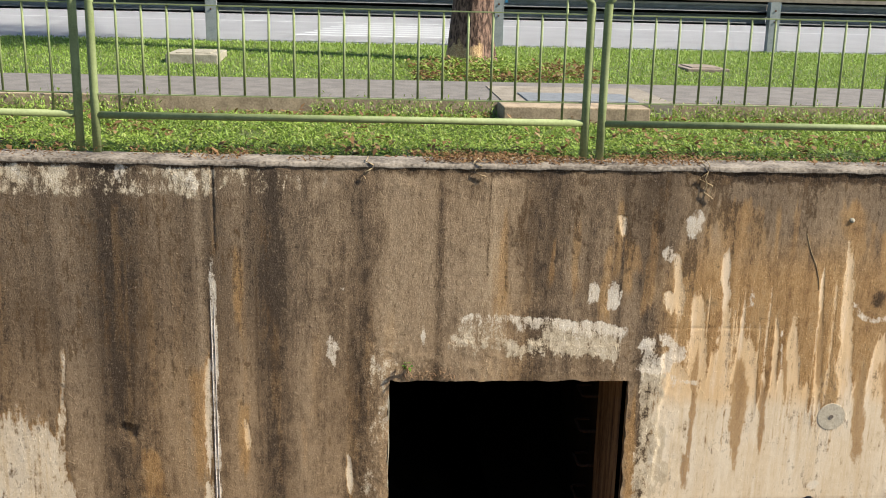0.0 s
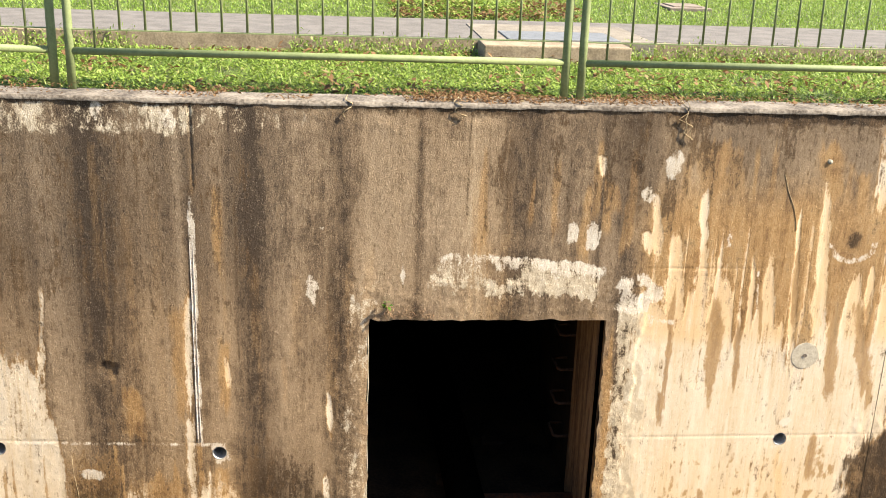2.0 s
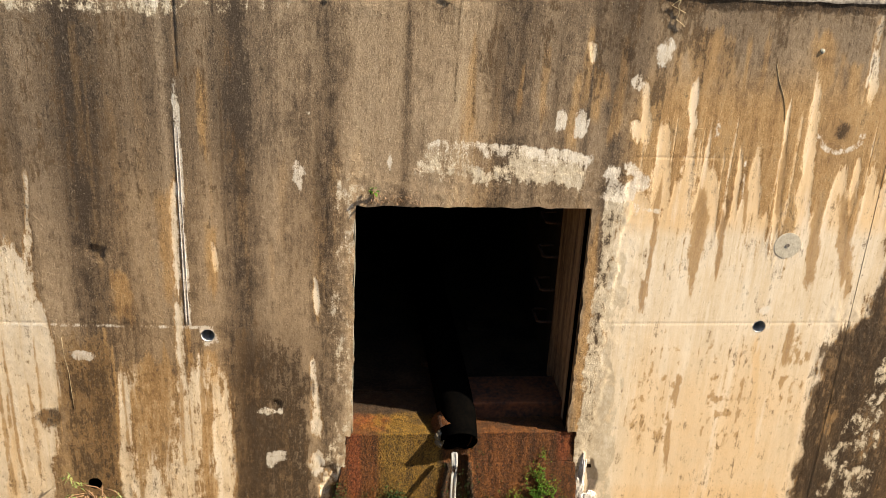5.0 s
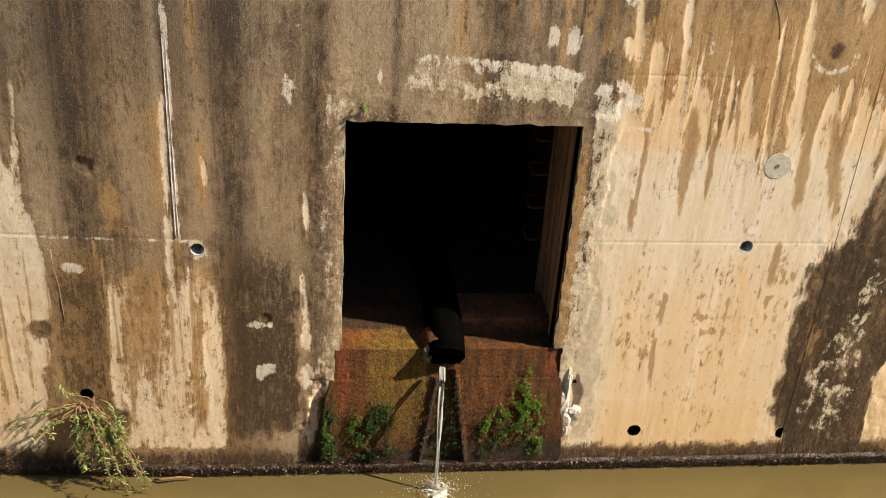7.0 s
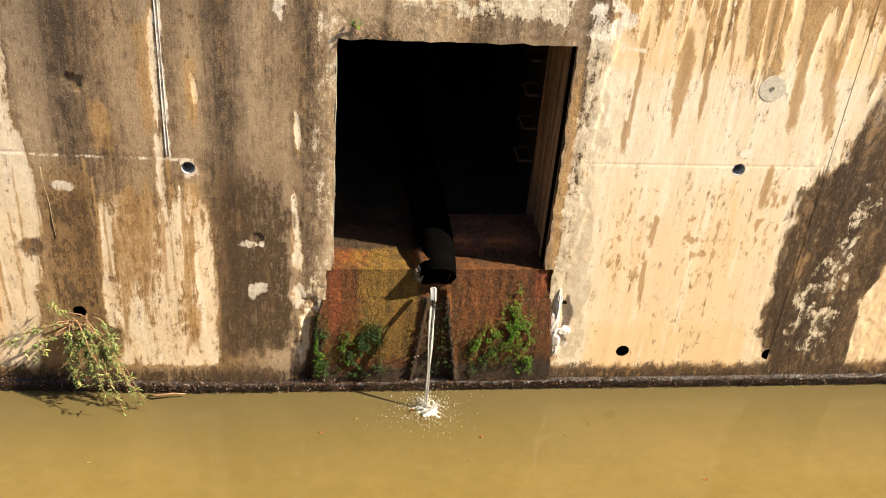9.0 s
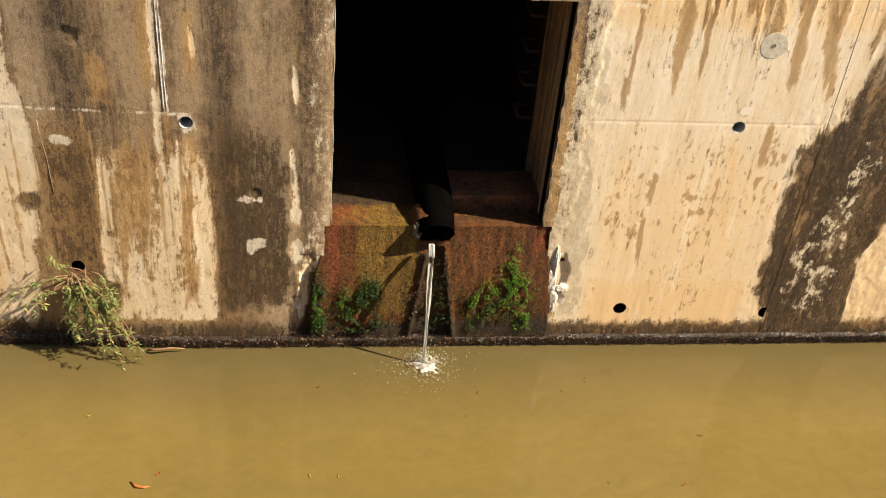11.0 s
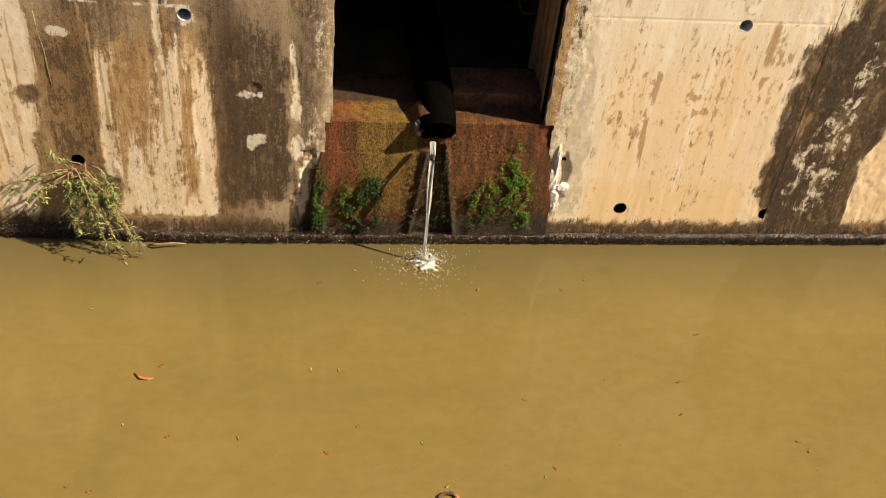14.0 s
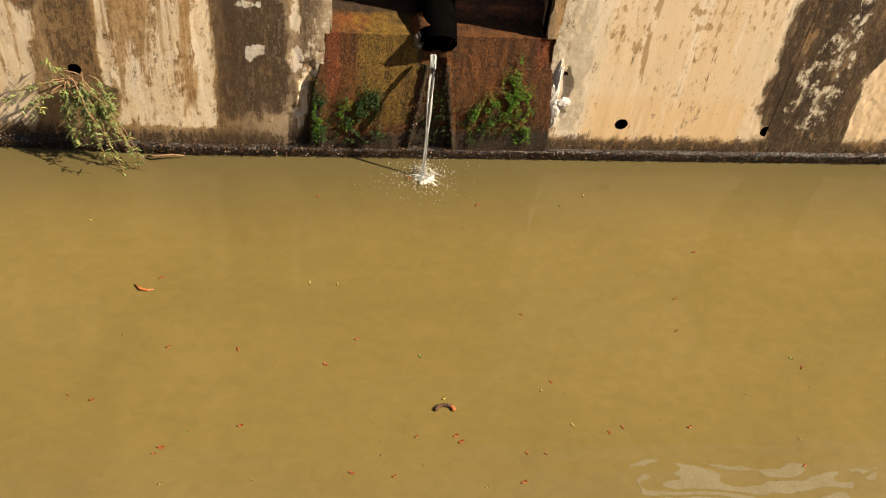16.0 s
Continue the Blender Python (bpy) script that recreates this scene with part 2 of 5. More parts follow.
MOSS_DARK = leafy("dark_moss", (0.012, 0.027, 0.0036), (0.036, 0.066, 0.0072), (0.054, 0.09, 0.012), 0.8)


def water_material():
    m = Mat("muddy_water", 0.03, 0.0, 0.5)
    m.b.inputs["IOR"].default_value = 1.33
    a = m.noise(0.5, 4.0, (1, 1, 1), 0.5, 1.2)
    xyz = m.t.nodes.new("ShaderNodeSeparateXYZ")
    m.t.links.new(m.co, xyz.inputs[0])
    # Darker band beside the wall: shade painted into the water colour.
    wall_shade = m.step(m.calc("MULTIPLY_ADD", m.noise(1.6, 3.0), 0.35, xyz.outputs[1]), 5.55, 6.80)
    silt = m.mix(m.calc("MULTIPLY", wall_shade, 0.68), m.mix(m.step(m.calc("MULTIPLY_ADD", m.noise(7.0, 7.0, (1, 1.5, 1), 0.7, 0.6), 0.7, m.calc("MULTIPLY", a, 0.6)), 0.35, 0.95), (0.094, 0.065, 0.0185), (0.121, 0.083, 0.0245)), (0.046, 0.037, 0.0175))
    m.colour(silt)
    far = m.t.nodes.new("ShaderNodeVectorMath")
    far.operation = "DISTANCE"
    m.t.links.new(m.co, far.inputs[0])
    far.inputs[1].default_value = (0.965, 6.3, 0.05)
    d = m.calc("MULTIPLY_ADD", m.noise(2.5, 2.0), 0.25, far.outputs["Value"])
    rings = m.calc("MULTIPLY", m.calc("SINE", m.calc("MULTIPLY", d, 55.0)), m.calc("EXPONENT", m.calc("MULTIPLY", d, -1.5)))
    r = m.calc("MULTIPLY_ADD", m.noise(9.0, 2.0), 0.25, m.noise(1.7, 3.0, (1, 1.6, 1), 0.5, 0.8))
    r = m.calc("MULTIPLY_ADD", rings, 0.22, r)
    m.bump(r, 0.012, 0.16)
    return m.m


def block_material():
    """Wet mossy block under the culvert mouth: rust red, olive and near-black slime in runs, floor shadow painted in.
    """
    m = Mat("slimy_block", 0.6, 0.0, 0.18)
    run, blot = m.noise(1.0, 5.0, (16, 16, 1.6), 0.6), m.noise(6.0, 5.0, (1, 1, 0.6), 0.65, 0.4)
    grain, knob = m.noise(170.0, 4.0, (1, 1, 0.8), 0.75), m.noise(95.0, 5.0, (1, 1, 0.45), 0.7)
    rust, olive, slime_shade = m.attribute("stain")
    lit = m.step(m.calc("MULTIPLY_ADD", grain, 0.72, m.calc("MULTIPLY", run, 0.28)), 0.42, 0.57)
    col = m.mix(lit, (0.020, 0.007, 0.001), (0.195, 0.066, 0.012))
    col = m.mix(m.step(m.calc("MULTIPLY_ADD", blot, 0.6, olive), 0.55, 1.1), col, m.mix(lit, (0.036, 0.019, 0.003), (0.260, 0.142, 0.020)))
    col = m.mix(m.step(m.calc("MULTIPLY_ADD", blot, 0.7, rust), 0.6, 1.15), col, m.mix(lit, (0.065, 0.016, 0.004), (0.27, 0.072, 0.018)))
    col = m.mix(m.step(m.calc("MULTIPLY_ADD", blot, 0.7, slime_shade), 0.5, 1.05), col, m.mix(lit, (0.014, 0.009, 0.005), (0.070, 0.040, 0.020)))
    col = m.mix(m.calc("MULTIPLY", m.step(knob, 0.50, 0.60), 0.7), col, (0.014, 0.008, 0.004))
    m.colour(col)
    m.bump(m.calc("MULTIPLY_ADD", grain, 1.5, m.calc("MULTIPLY_ADD", knob, 0.9, m.calc("MULTIPLY", run, 0.5))), 0.017, 1.0)
    return m.m


def stream_material():
    m = Mat("falling_water", 0.08, 0.0, 0.5)
    m.b.inputs["IOR"].default_value = 1.33
    m.b.inputs["Transmission Weight"].default_value = 0.65
    m.colour(m.mix(m.noise(1.0, 3.0, (90, 90, 4)), (0.9, 0.88, 0.82), (0.75, 0.70, 0.6)))
    m.bump(m.noise(1.0, 3.0, (120, 120, 6)), 0.01, 0.8)
    return m.m


WATER_MAT, BLOCK_MAT, STREAM_MAT = water_material(), block_material(), stream_material()
FOAM = mottled("white_foam", (0.396, 0.36, 0.276), (0.528, 0.504, 0.444), 40.0, 0.5, 0.004, 150.0)
LIME = mottled("lime_crust", (0.288, 0.24, 0.192), (0.56, 0.496, 0.432), 18.0, 0.85, 0.012, 70.0)
DISC_MAT = mottled("grey_mortar_plug", (0.345, 0.2932, 0.2127), (0.5405, 0.4657, 0.345), 25.0, 0.9, 0.003, 120.0)


# ---- building helpers ----
def link_mesh(name, bm, material, smooth=False):
    me = bpy.data.meshes.new(name)
    bm.to_mesh(me)
    bm.free()
    me.materials.append(material)
    if smooth:
        me.polygons.foreach_set("use_smooth", [True] * len(me.polygons))
    return new(name, me)


def part(name, bm, material, parent, label="", smooth=False):
    ob = link_mesh(name, bm, material, smooth)
    ob.parent = parent
    if label:
        ob["label"] = label
    return ob


def arrays_mesh(name, verts, faces, material, parent=None, smooth=False):
    """One mesh from numpy arrays of vertices and of equal-sided faces."""
    me = bpy.data.meshes.new(name)
    n, k = faces.shape
    me.vertices.add(len(verts))
    me.vertices.foreach_set("co", np.ascontiguousarray(verts, dtype=np.float32).ravel())
    me.loops.add(n * k)
    me.loops.foreach_set("vertex_index", np.ascontiguousarray(faces, dtype=np.int32).ravel())
    me.polygons.add(n)
    me.polygons.foreach_set("loop_start", np.arange(0, n * k, k, dtype=np.int32))
    if smooth:
        me.polygons.foreach_set("use_smooth", np.ones(n, dtype=bool))
    me.update(calc_edges=True)
    me.validate()
    me.materials.append(material)
    ob = new(name, me)
    ob.parent = parent
    return ob


def box(bm, x0, x1, y0, y1, z0, z1, bevel=0.0):
    r = bmesh.ops.create_cube(bm, size=1.0, matrix=Matrix.LocRotScale(((x0 + x1) / 2, (y0 + y1) / 2, (z0 + z1) / 2), None, (x1 - x0, y1 - y0, z1 - z0)))
    if bevel:
        es = list({e for v in r["verts"] for e in v.link_edges})
        bmesh.ops.bevel(bm, geom=es, offset=bevel, segments=2, affect="EDGES", profile=0.6)
    return bm


def boxed(*a, bevel=0.0):
    return box(bmesh.new(), *a, bevel=bevel)


def tube(points, radii, sides=10, bm=None, caps=True):
    """A round tube along points."""
    bm = bm or bmesh.new()
    pts = [Vector(p) for p in points]
    rings = []
    for i, p in enumerate(pts):
        d = (pts[min(i + 1, len(pts) - 1)] - pts[max(i - 1, 0)]).normalized()
        side = d.cross(Vector((0, 0, 1))) if abs(d.z) < 0.95 else d.cross(Vector((0, 1, 0)))
        side.normalize()
        up = side.cross(d)
        r = radii[i] if isinstance(radii, (list, tuple)) else radii
        rings.append([bm.verts.new(p + (side * math.cos(a) + up * math.sin(a)) * r) for a in (2 * math.pi * k / sides for k in range(sides))])
    for a, b in zip(rings, rings[1:]):
        for k in range(sides):
            f = bm.faces.new((a[k], a[(k + 1) % sides], b[(k + 1) % sides], b[k]))
            f.smooth = True
    if caps:
        bm.faces.new(rings[0][::-1])
        bm.faces.new(rings[-1])
    bmesh.ops.recalc_face_normals(bm, faces=bm.faces)
    return bm


def lattice(x, z, seed):
    """Smooth value noise, 0 to 1, on arrays."""
    r = np.random.RandomState(seed).rand(128, 128)
    xi, zi = np.floor(x).astype(int), np.floor(z).astype(int)
    fx, fz = x - xi, z - zi
    fx, fz = fx * fx * (3 - 2 * fx), fz * fz * (3 - 2 * fz)
    a, b = r[xi % 128, zi % 128], r[(xi + 1) % 128, zi % 128]
    c, d = r[xi % 128, (zi + 1) % 128], r[(xi + 1) % 128, (zi + 1) % 128]
    return (a * (1 - fx) + b * fx) * (1 - fz) + (c * (1 - fx) + d * fx) * fz


def fractal(x, z, seed, octaves=4):
    total, amp, s = 0.0, 0.5, 0.0
    for i in range(octaves):
        total = total + amp * lattice(x * 2 ** i, z * 2 ** i, seed + i)
        s += amp
        amp *= 0.5
    return total / s


def smooth(v, lo, hi):
    t = np.clip((v - lo) / (hi - lo), 0, 1)
    return t * t * (3 - 2 * t)


# ---- the canal wall ----
# runs of wash or stain: x and z of the head, x and z of the foot, half width at head and foot
CREAM_RUNS = [
    (2.46, 4.1, 2.55, 2.77, 0.025, 0.057), (2.28, 3.85, 2.34, 2.77, 0.025, 0.107), (2.11, 4.07, 2.14, 3.63, 0.025, 0.041), (2.09, 3.79, 2.09, 3.63, 0.066, 0.033),
    (3.14, 3.96, 3.23, 2.76, 0.012, 0.037), (3.31, 4.19, 3.43, 2.76, 0.02, 0.07), (2.86, 3.61, 2.9, 2.77, 0.016, 0.033), (3.62, 3.51, 3.67, 2.76, 0.029, 0.057),
    (3.74, 3.55, 3.75, 3.12, 0.02, 0.037), (3.67, 4.57, 3.72, 3.93, 0.025, 0.041), (1.73, 4.32, 1.74, 4.2, 0.029, 0.037), (2.89, 3.13, 2.98, 2.32, 0.041, 0.057),
    (3.08, 3.14, 3.16, 2.25, 0.049, 0.082), (4.08, 3.45, 4.06, 2.75, 0.035, 0.025),
]
LEFT_RUNS = [
    (-2.0, 3.44, -2.08, 2.51, 0.012, 0.033), (-1.04, 3.38, -1.06, 2.48, 0.02, 0.037), (-1.06, 2.44, -1.07, 1.84, 0.041, 0.037), (-1.46, 1.91, -1.6, 0.21, 0.041, 0.057),
    (-1.5, 0.9, -1.33, 0.34, 0.041, 0.074), (-1.0, 1.98, -1.1, 0.35, 0.107, 0.123), (-0.77, 1.74, -0.82, 0.35, 0.074, 0.082), (-0.8, 2.87, -0.79, 2.66, 0.016, 0.029),
    (-0.1, 2.59, -0.1, 2.27, 0.02, 0.029), (-0.14, 1.94, -0.06, 1.13, 0.025, 0.05), (-0.06, 1.13, -0.17, 0.86, 0.035, 0.05), (-0.01, 0.97, -0.06, 0.31, 0.04, 0.08),
    (-0.3, 0.75, -0.27, 0.4, 0.02, 0.033), (-1.2, 0.75, -1.2, 0.3, 0.10, 0.14),
]
DARK_RUNS = [
    (2.3, 3.37, 2.32, 2.28, 0.025, 0.016), (2.63, 3.25, 2.65, 2.29, 0.057, 0.025), (2.81, 3.13, 2.83, 2.53, 0.033, 0.012), (3.18, 3.7, 3.22, 3.03, 0.037, 0.02),
    (3.46, 3.49, 3.58, 2.37, 0.057, 0.029), (3.71, 3.28, 3.86, 2.47, 0.082, 0.049), (3.51, 2.23, 3.5, 1.81, 0.025, 0.029), (3.52, 1.74, 3.51, 1.61, 0.033, 0.012),
    (2.68, 1.76, 2.66, 1.45, 0.025, 0.029), (2.66, 1.34, 2.69, 0.81, 0.025, 0.016), (2.91, 3.51, 2.98, 3.01, 0.025, 0.012), (2.29, 2.59, 2.3, 2.31, 0.029, 0.02),
]
LEFT_DARK = [
    (-1.26, 1.98, -1.32, 1.01, 0.123, 0.09), (-0.88, 1.7, -0.9, 1.08, 0.02, 0.029), (-0.88, 0.92, -0.93, 0.41, 0.033, 0.049), (-1.01, 2.26, -0.99, 1.74, 0.012, 0.025),
]
OCHRE_RUNS = [
    (3.24, 2.1, 3.39, 0.89, 0.033, 0.057), (-1.1, 3.3, -1.12, 2.39, 0.057, 0.049), (-1.46, 2.63, -1.43, 2.19, 0.057, 0.09), (-0.86, 2.03, -0.85, 1.74, 0.057, 0.057),
    (-2.29, 1.38, -2.47, 0.35, 0.025, 0.066), (1.89, 3.0, 1.91, 0.9, 0.045, 0.05), (-0.81, 3.0, -0.82, 2.4, 0.041, 0.033), (1.79, 4.14, 1.8, 3.71, 0.037, 0.033),
    (3.33, 4.44, 3.37, 3.93, 0.09, 0.082), (3.56, 4.25, 3.61, 3.8, 0.057, 0.057), (2.46, 4.43, 2.52, 3.92, 0.148, 0.123), (-0.83, 4.07, -0.83, 3.45, 0.029, 0.033),
]
# lime splashes: x, z, half width, half height
LIME_PATCHES = [
    (-0.21, 3.29, 0.04, 0.13), (2.07, 3.29, 0.17, 0.13), (1.69, 3.75, 0.041, 0.083), (1.55, 3.76, 0.041, 0.067), (2.05, 4.05, 0.041, 0.05),
    (2.66, 3.76, 0.029, 0.108), (-0.14, 3.8, 0.035, 0.025), (-1.57, 4.54, 0.029, 0.075), (-1.1, 4.55, 0.041, 0.08), (2.22, 4.24, 0.05, 0.07), (0.4, 3.45, 0.029, 0.117),
    (-0.42, 1.03, 0.085, 0.07), (-0.47, 1.47, 0.085, 0.04), (-0.08, 1.02, 0.057, 0.1), (-1.77, 1.94, 0.098, 0.042), (2.07, 0.55, 0.05, 0.16), (3.25, 2.32, 0.057, 0.042), (2.32, 3.12, 0.098, 0.021), (-0.85, 2.12, 0.07, 0.07), (3.24, 2.165, 0.07, 0.075),
]
# soft bands: x, half width, lighter (+) or darker (-)
BANDS = [
    (-2.3, 0.08, 0.06), (-1.95, 0.08, 0.15), (-1.65, 0.13, -0.20), (-1.3, 0.08, 0.08), (-1.08, 0.04, 0.22), (-0.83, 0.06, 0.08), (-0.62, 0.09, -0.22),
    (-0.30, 0.10, 0.12), (-0.17, 0.06, 0.12), (-0.02, 0.04, -0.10), (0.15, 0.08, 0.10), (0.50, 0.03, -0.18), (0.85, 0.12, 0.18), (1.20, 0.10, -0.18),
    (1.45, 0.08, 0.06), (1.74, 0.03, -0.22), (1.95, 0.12, -0.18), (2.8, 0.20, -0.05), (3.2, 0.08, -0.08),
]


def runs(x, z, table, seed):
    """Near-upright runs of stain with ragged sides, heads and feet."""
    out = np.zeros_like(x)
    line, height = x[0], z[:, :1]
    for i, (xt, top, xf, foot, ht, hf) in enumerate(table):
        reach = abs(xt - xf) / 2 + 2.2 * max(ht, hf) + 0.03
        near = np.nonzero(np.abs(line - (xt + xf) / 2) < reach)[0]
        if not len(near):
            continue
        at = slice(near[0], near[-1] + 1)
        px, length = x[:, at], max(top - foot, 0.1)
        u = np.clip((top - height) / length, 0, 1)
        half = ht + (hf - ht) * u
        sway = (fractal(height * 2.3 + i * 9.1, height * 0 + i * 3.7, seed) - 0.5) * half * 0.9
        wide = half * (0.65 + 0.7 * fractal(height * 6 + i * 5.3, height * 0 + i, seed + 40))
        rag = fractal(px * 34 + i * 3, z[:, at] * 9, seed + 60, 3) - 0.5
        across = 1 - smooth(np.abs(px - xt - (xf - xt) * u - sway) + rag * half * 0.9, wide * 0.35, wide * 1.6)
        teeth = (fractal(px * 38, px * 0 + i * 1.9, seed + 70, 2) - 0.5) * length
        head = 1 - smooth(height + 0.25 * teeth, top - 0.12 * length, top + 0.05 * length)
        tail = smooth(height + 0.5 * teeth, foot - 0.05, foot + 0.22 * length)
        out[:, at] = np.maximum(out[:, at], across * head * tail)
    return out


def thin_runs(seed, n, x0, x1, top0, top1, foot0, foot1, half0, half1):
    """A table of many narrow runs."""
    r = np.random.RandomState(seed)
    out = []
    for _ in range(n):
        cx, half = r.uniform(x0, x1), r.uniform(half0, half1)
        out.append((cx, r.uniform(top0, top1), cx + r.uniform(-0.02, 0.02), r.uniform(foot0, foot1), half * 0.6, half))
    return out


FINE_CREAM = thin_runs(5, 22, 2.1, 3.92, 3.1, 4.0, 2.6, 3.0, 0.006, 0.018) + thin_runs(6, 12, -2.5, -0.7, 0.9, 1.9, 0.3, 0.7, 0.008, 0.025)
FINE_BROWN = thin_runs(7, 20, 2.2, 3.9, 2.9, 3.5, 2.3, 2.9, 0.004, 0.012) + thin_runs(8, 26, -2.5, -0.7, 1.2, 2.2, 0.5, 1.3, 0.006, 0.022) + thin_runs(9, 8, 2.3, 3.6, 1.7, 2.2, 1.2, 1.8, 0.005, 0.012)
FINE_BLACK = thin_runs(14, 26, 0.7, 2.3, 4.2, 4.62, 3.6, 4.1, 0.012, 0.045) + thin_runs(16, 16, -2.4, 0.6, 3.6, 4.6, 2.6, 3.4, 0.012, 0.04)
UPPER_OCHRE = thin_runs(18, 20, 0.9, 3.6, 4.0, 4.5, 3.5, 3.9, 0.015, 0.05)
FINE_OCHRE = thin_runs(10, 44, -2.6, 2.0, 2.8, 4.4, 2.0, 3.4, 0.012, 0.05)


def patch(x, z, cx, cz, rx, rz, seed, ragged=0.5):
    """A ragged blotch."""
    d = np.hypot((x - cx) / rx, (z - cz) / rz) + (fractal(x * 9 + cx * 7, z * 9 + cz * 3, seed) - 0.5) * ragged * 2
    return 1 - smooth(d, 0.45, 1.3)


def wall_fields(x, z):
    """Stain and repair fields of the wall face at x, z."""
    cols = fractal(x * 5.0, z * 0.35, 11, 4)
    slow = fractal(x * 0.9, z * 0.9, 23, 3)
    blot = fractal(x * 3.5, z * 3.0, 31, 4)
    rag = 0.6 * fractal(x * 13, z * 7, 33, 4) + 0.4 * fractal(x * 30, z * 3.5, 35, 3) - 0.5
    comb = fractal(x * 9, z * 0.25, 37, 3) - 0.5
    # washed concrete
    right = smooth(3.17 + 1.7 * comb + 0.25 * rag - z, -0.10, 0.22) * smooth(x + 0.12 * rag, 1.98, 2.10)
    edge = np.interp(z, [0.3, 0.87, 1.7, 2.2, 2.64, 2.9], [-2.12, -2.07, -1.93, -1.97, -2.05, -2.18]) + 0.07 * rag
    left = smooth(edge - x, -0.03, 0.05) * (1 - smooth(z + 0.4 * rag, 2.7, 3.05)) * (0.82 + 0.2 * smooth(2.25 - z, 0, 0.1))
    below = smooth(x + 0.1 * rag, -1.58, -1.48) * (1 - smooth(x + 0.1 * rag, -0.76, -0.68)) * (0.38 * smooth(2.05 - z, 0, 0.3) + 0.45 * smooth(0.9 + 1.2 * comb - z, 0, 0.35)) * smooth(z, 0.24, 0.34)
    corner = np.interp(z, [0.39, 0.76, 0.94, 1.2], [4.68, 4.64, 4.60, 4.71]) + 0.10 * rag
    far_right = smooth(x - corner, -0.03, 0.03) * (1 - smooth(z + 0.3 * rag, 1.15, 1.35))
    clean = np.maximum.reduce([right, left, below, far_right, runs(x, z, CREAM_RUNS, 51), 0.55 * runs(x, z, FINE_CREAM, 52), 0.85 * runs(x, z, LEFT_RUNS, 57)])
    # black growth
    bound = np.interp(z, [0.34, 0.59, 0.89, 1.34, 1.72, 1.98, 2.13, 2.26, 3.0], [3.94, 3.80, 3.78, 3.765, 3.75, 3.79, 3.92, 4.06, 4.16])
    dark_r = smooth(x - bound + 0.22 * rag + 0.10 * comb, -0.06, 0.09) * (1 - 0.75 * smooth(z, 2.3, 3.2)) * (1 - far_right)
    dark_l = 0.30 * smooth(z, 2.6, 3.6) * (1 - smooth(x, -0.9, -0.2)) + 0.35 * (cols - 0.5)
    strip = smooth(x + 0.10 * rag, -1.98, -1.90) * (1 - smooth(x + 0.10 * rag, -1.62, -1.54)) * smooth(z, 0.3, 0.5) * (1 - smooth(z, 1.8, 2.3))
    mid = smooth(x + 0.20 * rag, -0.78, -0.58) * (1 - smooth(x + 0.25 * rag, -0.22, -0.06)) * smooth(z + 0.3 * rag, 0.35, 0.55) * (1 - smooth(z, 1.7, 2.4))
    top_line = smooth(z + 0.05 * rag, 4.53, 4.61) * (0.35 + 0.9 * (blot - 0.3)) + 0.6 * smooth(z + 0.05 * rag, 4.50, 4.56) * smooth(x, 2.1, 2.4)
    top_r = smooth(z + 0.9 * comb, 4.05, 4.5) * smooth(x, 1.0, 1.3) * (0.30 + 0.9 * (cols - 0.4))
    hang = smooth(z + 0.8 * comb, 3.75, 4.1) * np.exp(-((x - 1.97) / 0.16) ** 2) * 0.55
    ledge = (1 - smooth(z + 0.10 * rag, 0.19, 0.36)) * 0.72
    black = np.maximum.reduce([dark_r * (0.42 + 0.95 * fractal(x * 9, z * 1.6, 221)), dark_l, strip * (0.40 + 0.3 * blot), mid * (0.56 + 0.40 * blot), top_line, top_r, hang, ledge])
    for cx, cz, rx, rz, k in ((-2.08, 1.42, 0.13, 0.09, 0.6), (3.554, 3.72, 0.07, 0.10, 0.75), (-1.62, 0.55, 0.2, 0.35, 0.6), (1.97, 4.24, 0.05, 0.06, 0.8), (0.08, 0.45, 0.10, 0.4, 0.75)):
        black = np.maximum(black, k * patch(x, z, cx, cz, rx, rz, 72, 0.8))
    black = np.maximum(black, 0.42 * runs(x, z, FINE_BLACK, 64))
    trails = np.maximum.reduce([runs(x, z, DARK_RUNS, 61), 0.9 * runs(x, z, LEFT_DARK, 63), (0.45 + 0.3 * (x < 1)) * runs(x, z, FINE_BROWN, 62)])
    trails = np.maximum(trails, 0.75 * strip)
    spots = smooth(fractal(x * 30, z * 15, 211, 3) - 0.53, 0, 0.18) * smooth(fractal(x * 4.2, z * 0.3, 215, 3), 0.50, 0.60) * smooth(x, 2.2, 2.4)
    trails = np.maximum(trails, 0.70 * spots * (1 - smooth(z, 1.9, 2.3)) * smooth(z, 0.9, 1.3))
    clean = clean * (1 - 0.85 * np.clip(1.3 * black - 0.15, 0, 1))
    ochre = np.maximum(runs(x, z, OCHRE_RUNS, 81), 0.35 * runs(x, z, FINE_OCHRE, 82) + 0.8 * runs(x, z, UPPER_OCHRE, 84)) * 0.75 + 0.25 * (slow - 0.3)
    ochre = np.maximum(ochre, (0.88 + 0.7 * (cols - 0.5)) * smooth(x, 1.9, 2.2) * smooth(z, 2.8, 3.1) * (1 - smooth(z, 3.8, 4.4)))
    ochre = np.maximum(ochre, 0.56 * smooth(x, 2.1, 2.4) * smooth(2.9 - z, 0, 1.5) + 0.35 * (cols - 0.5) * smooth(x, 2.1, 2.4))
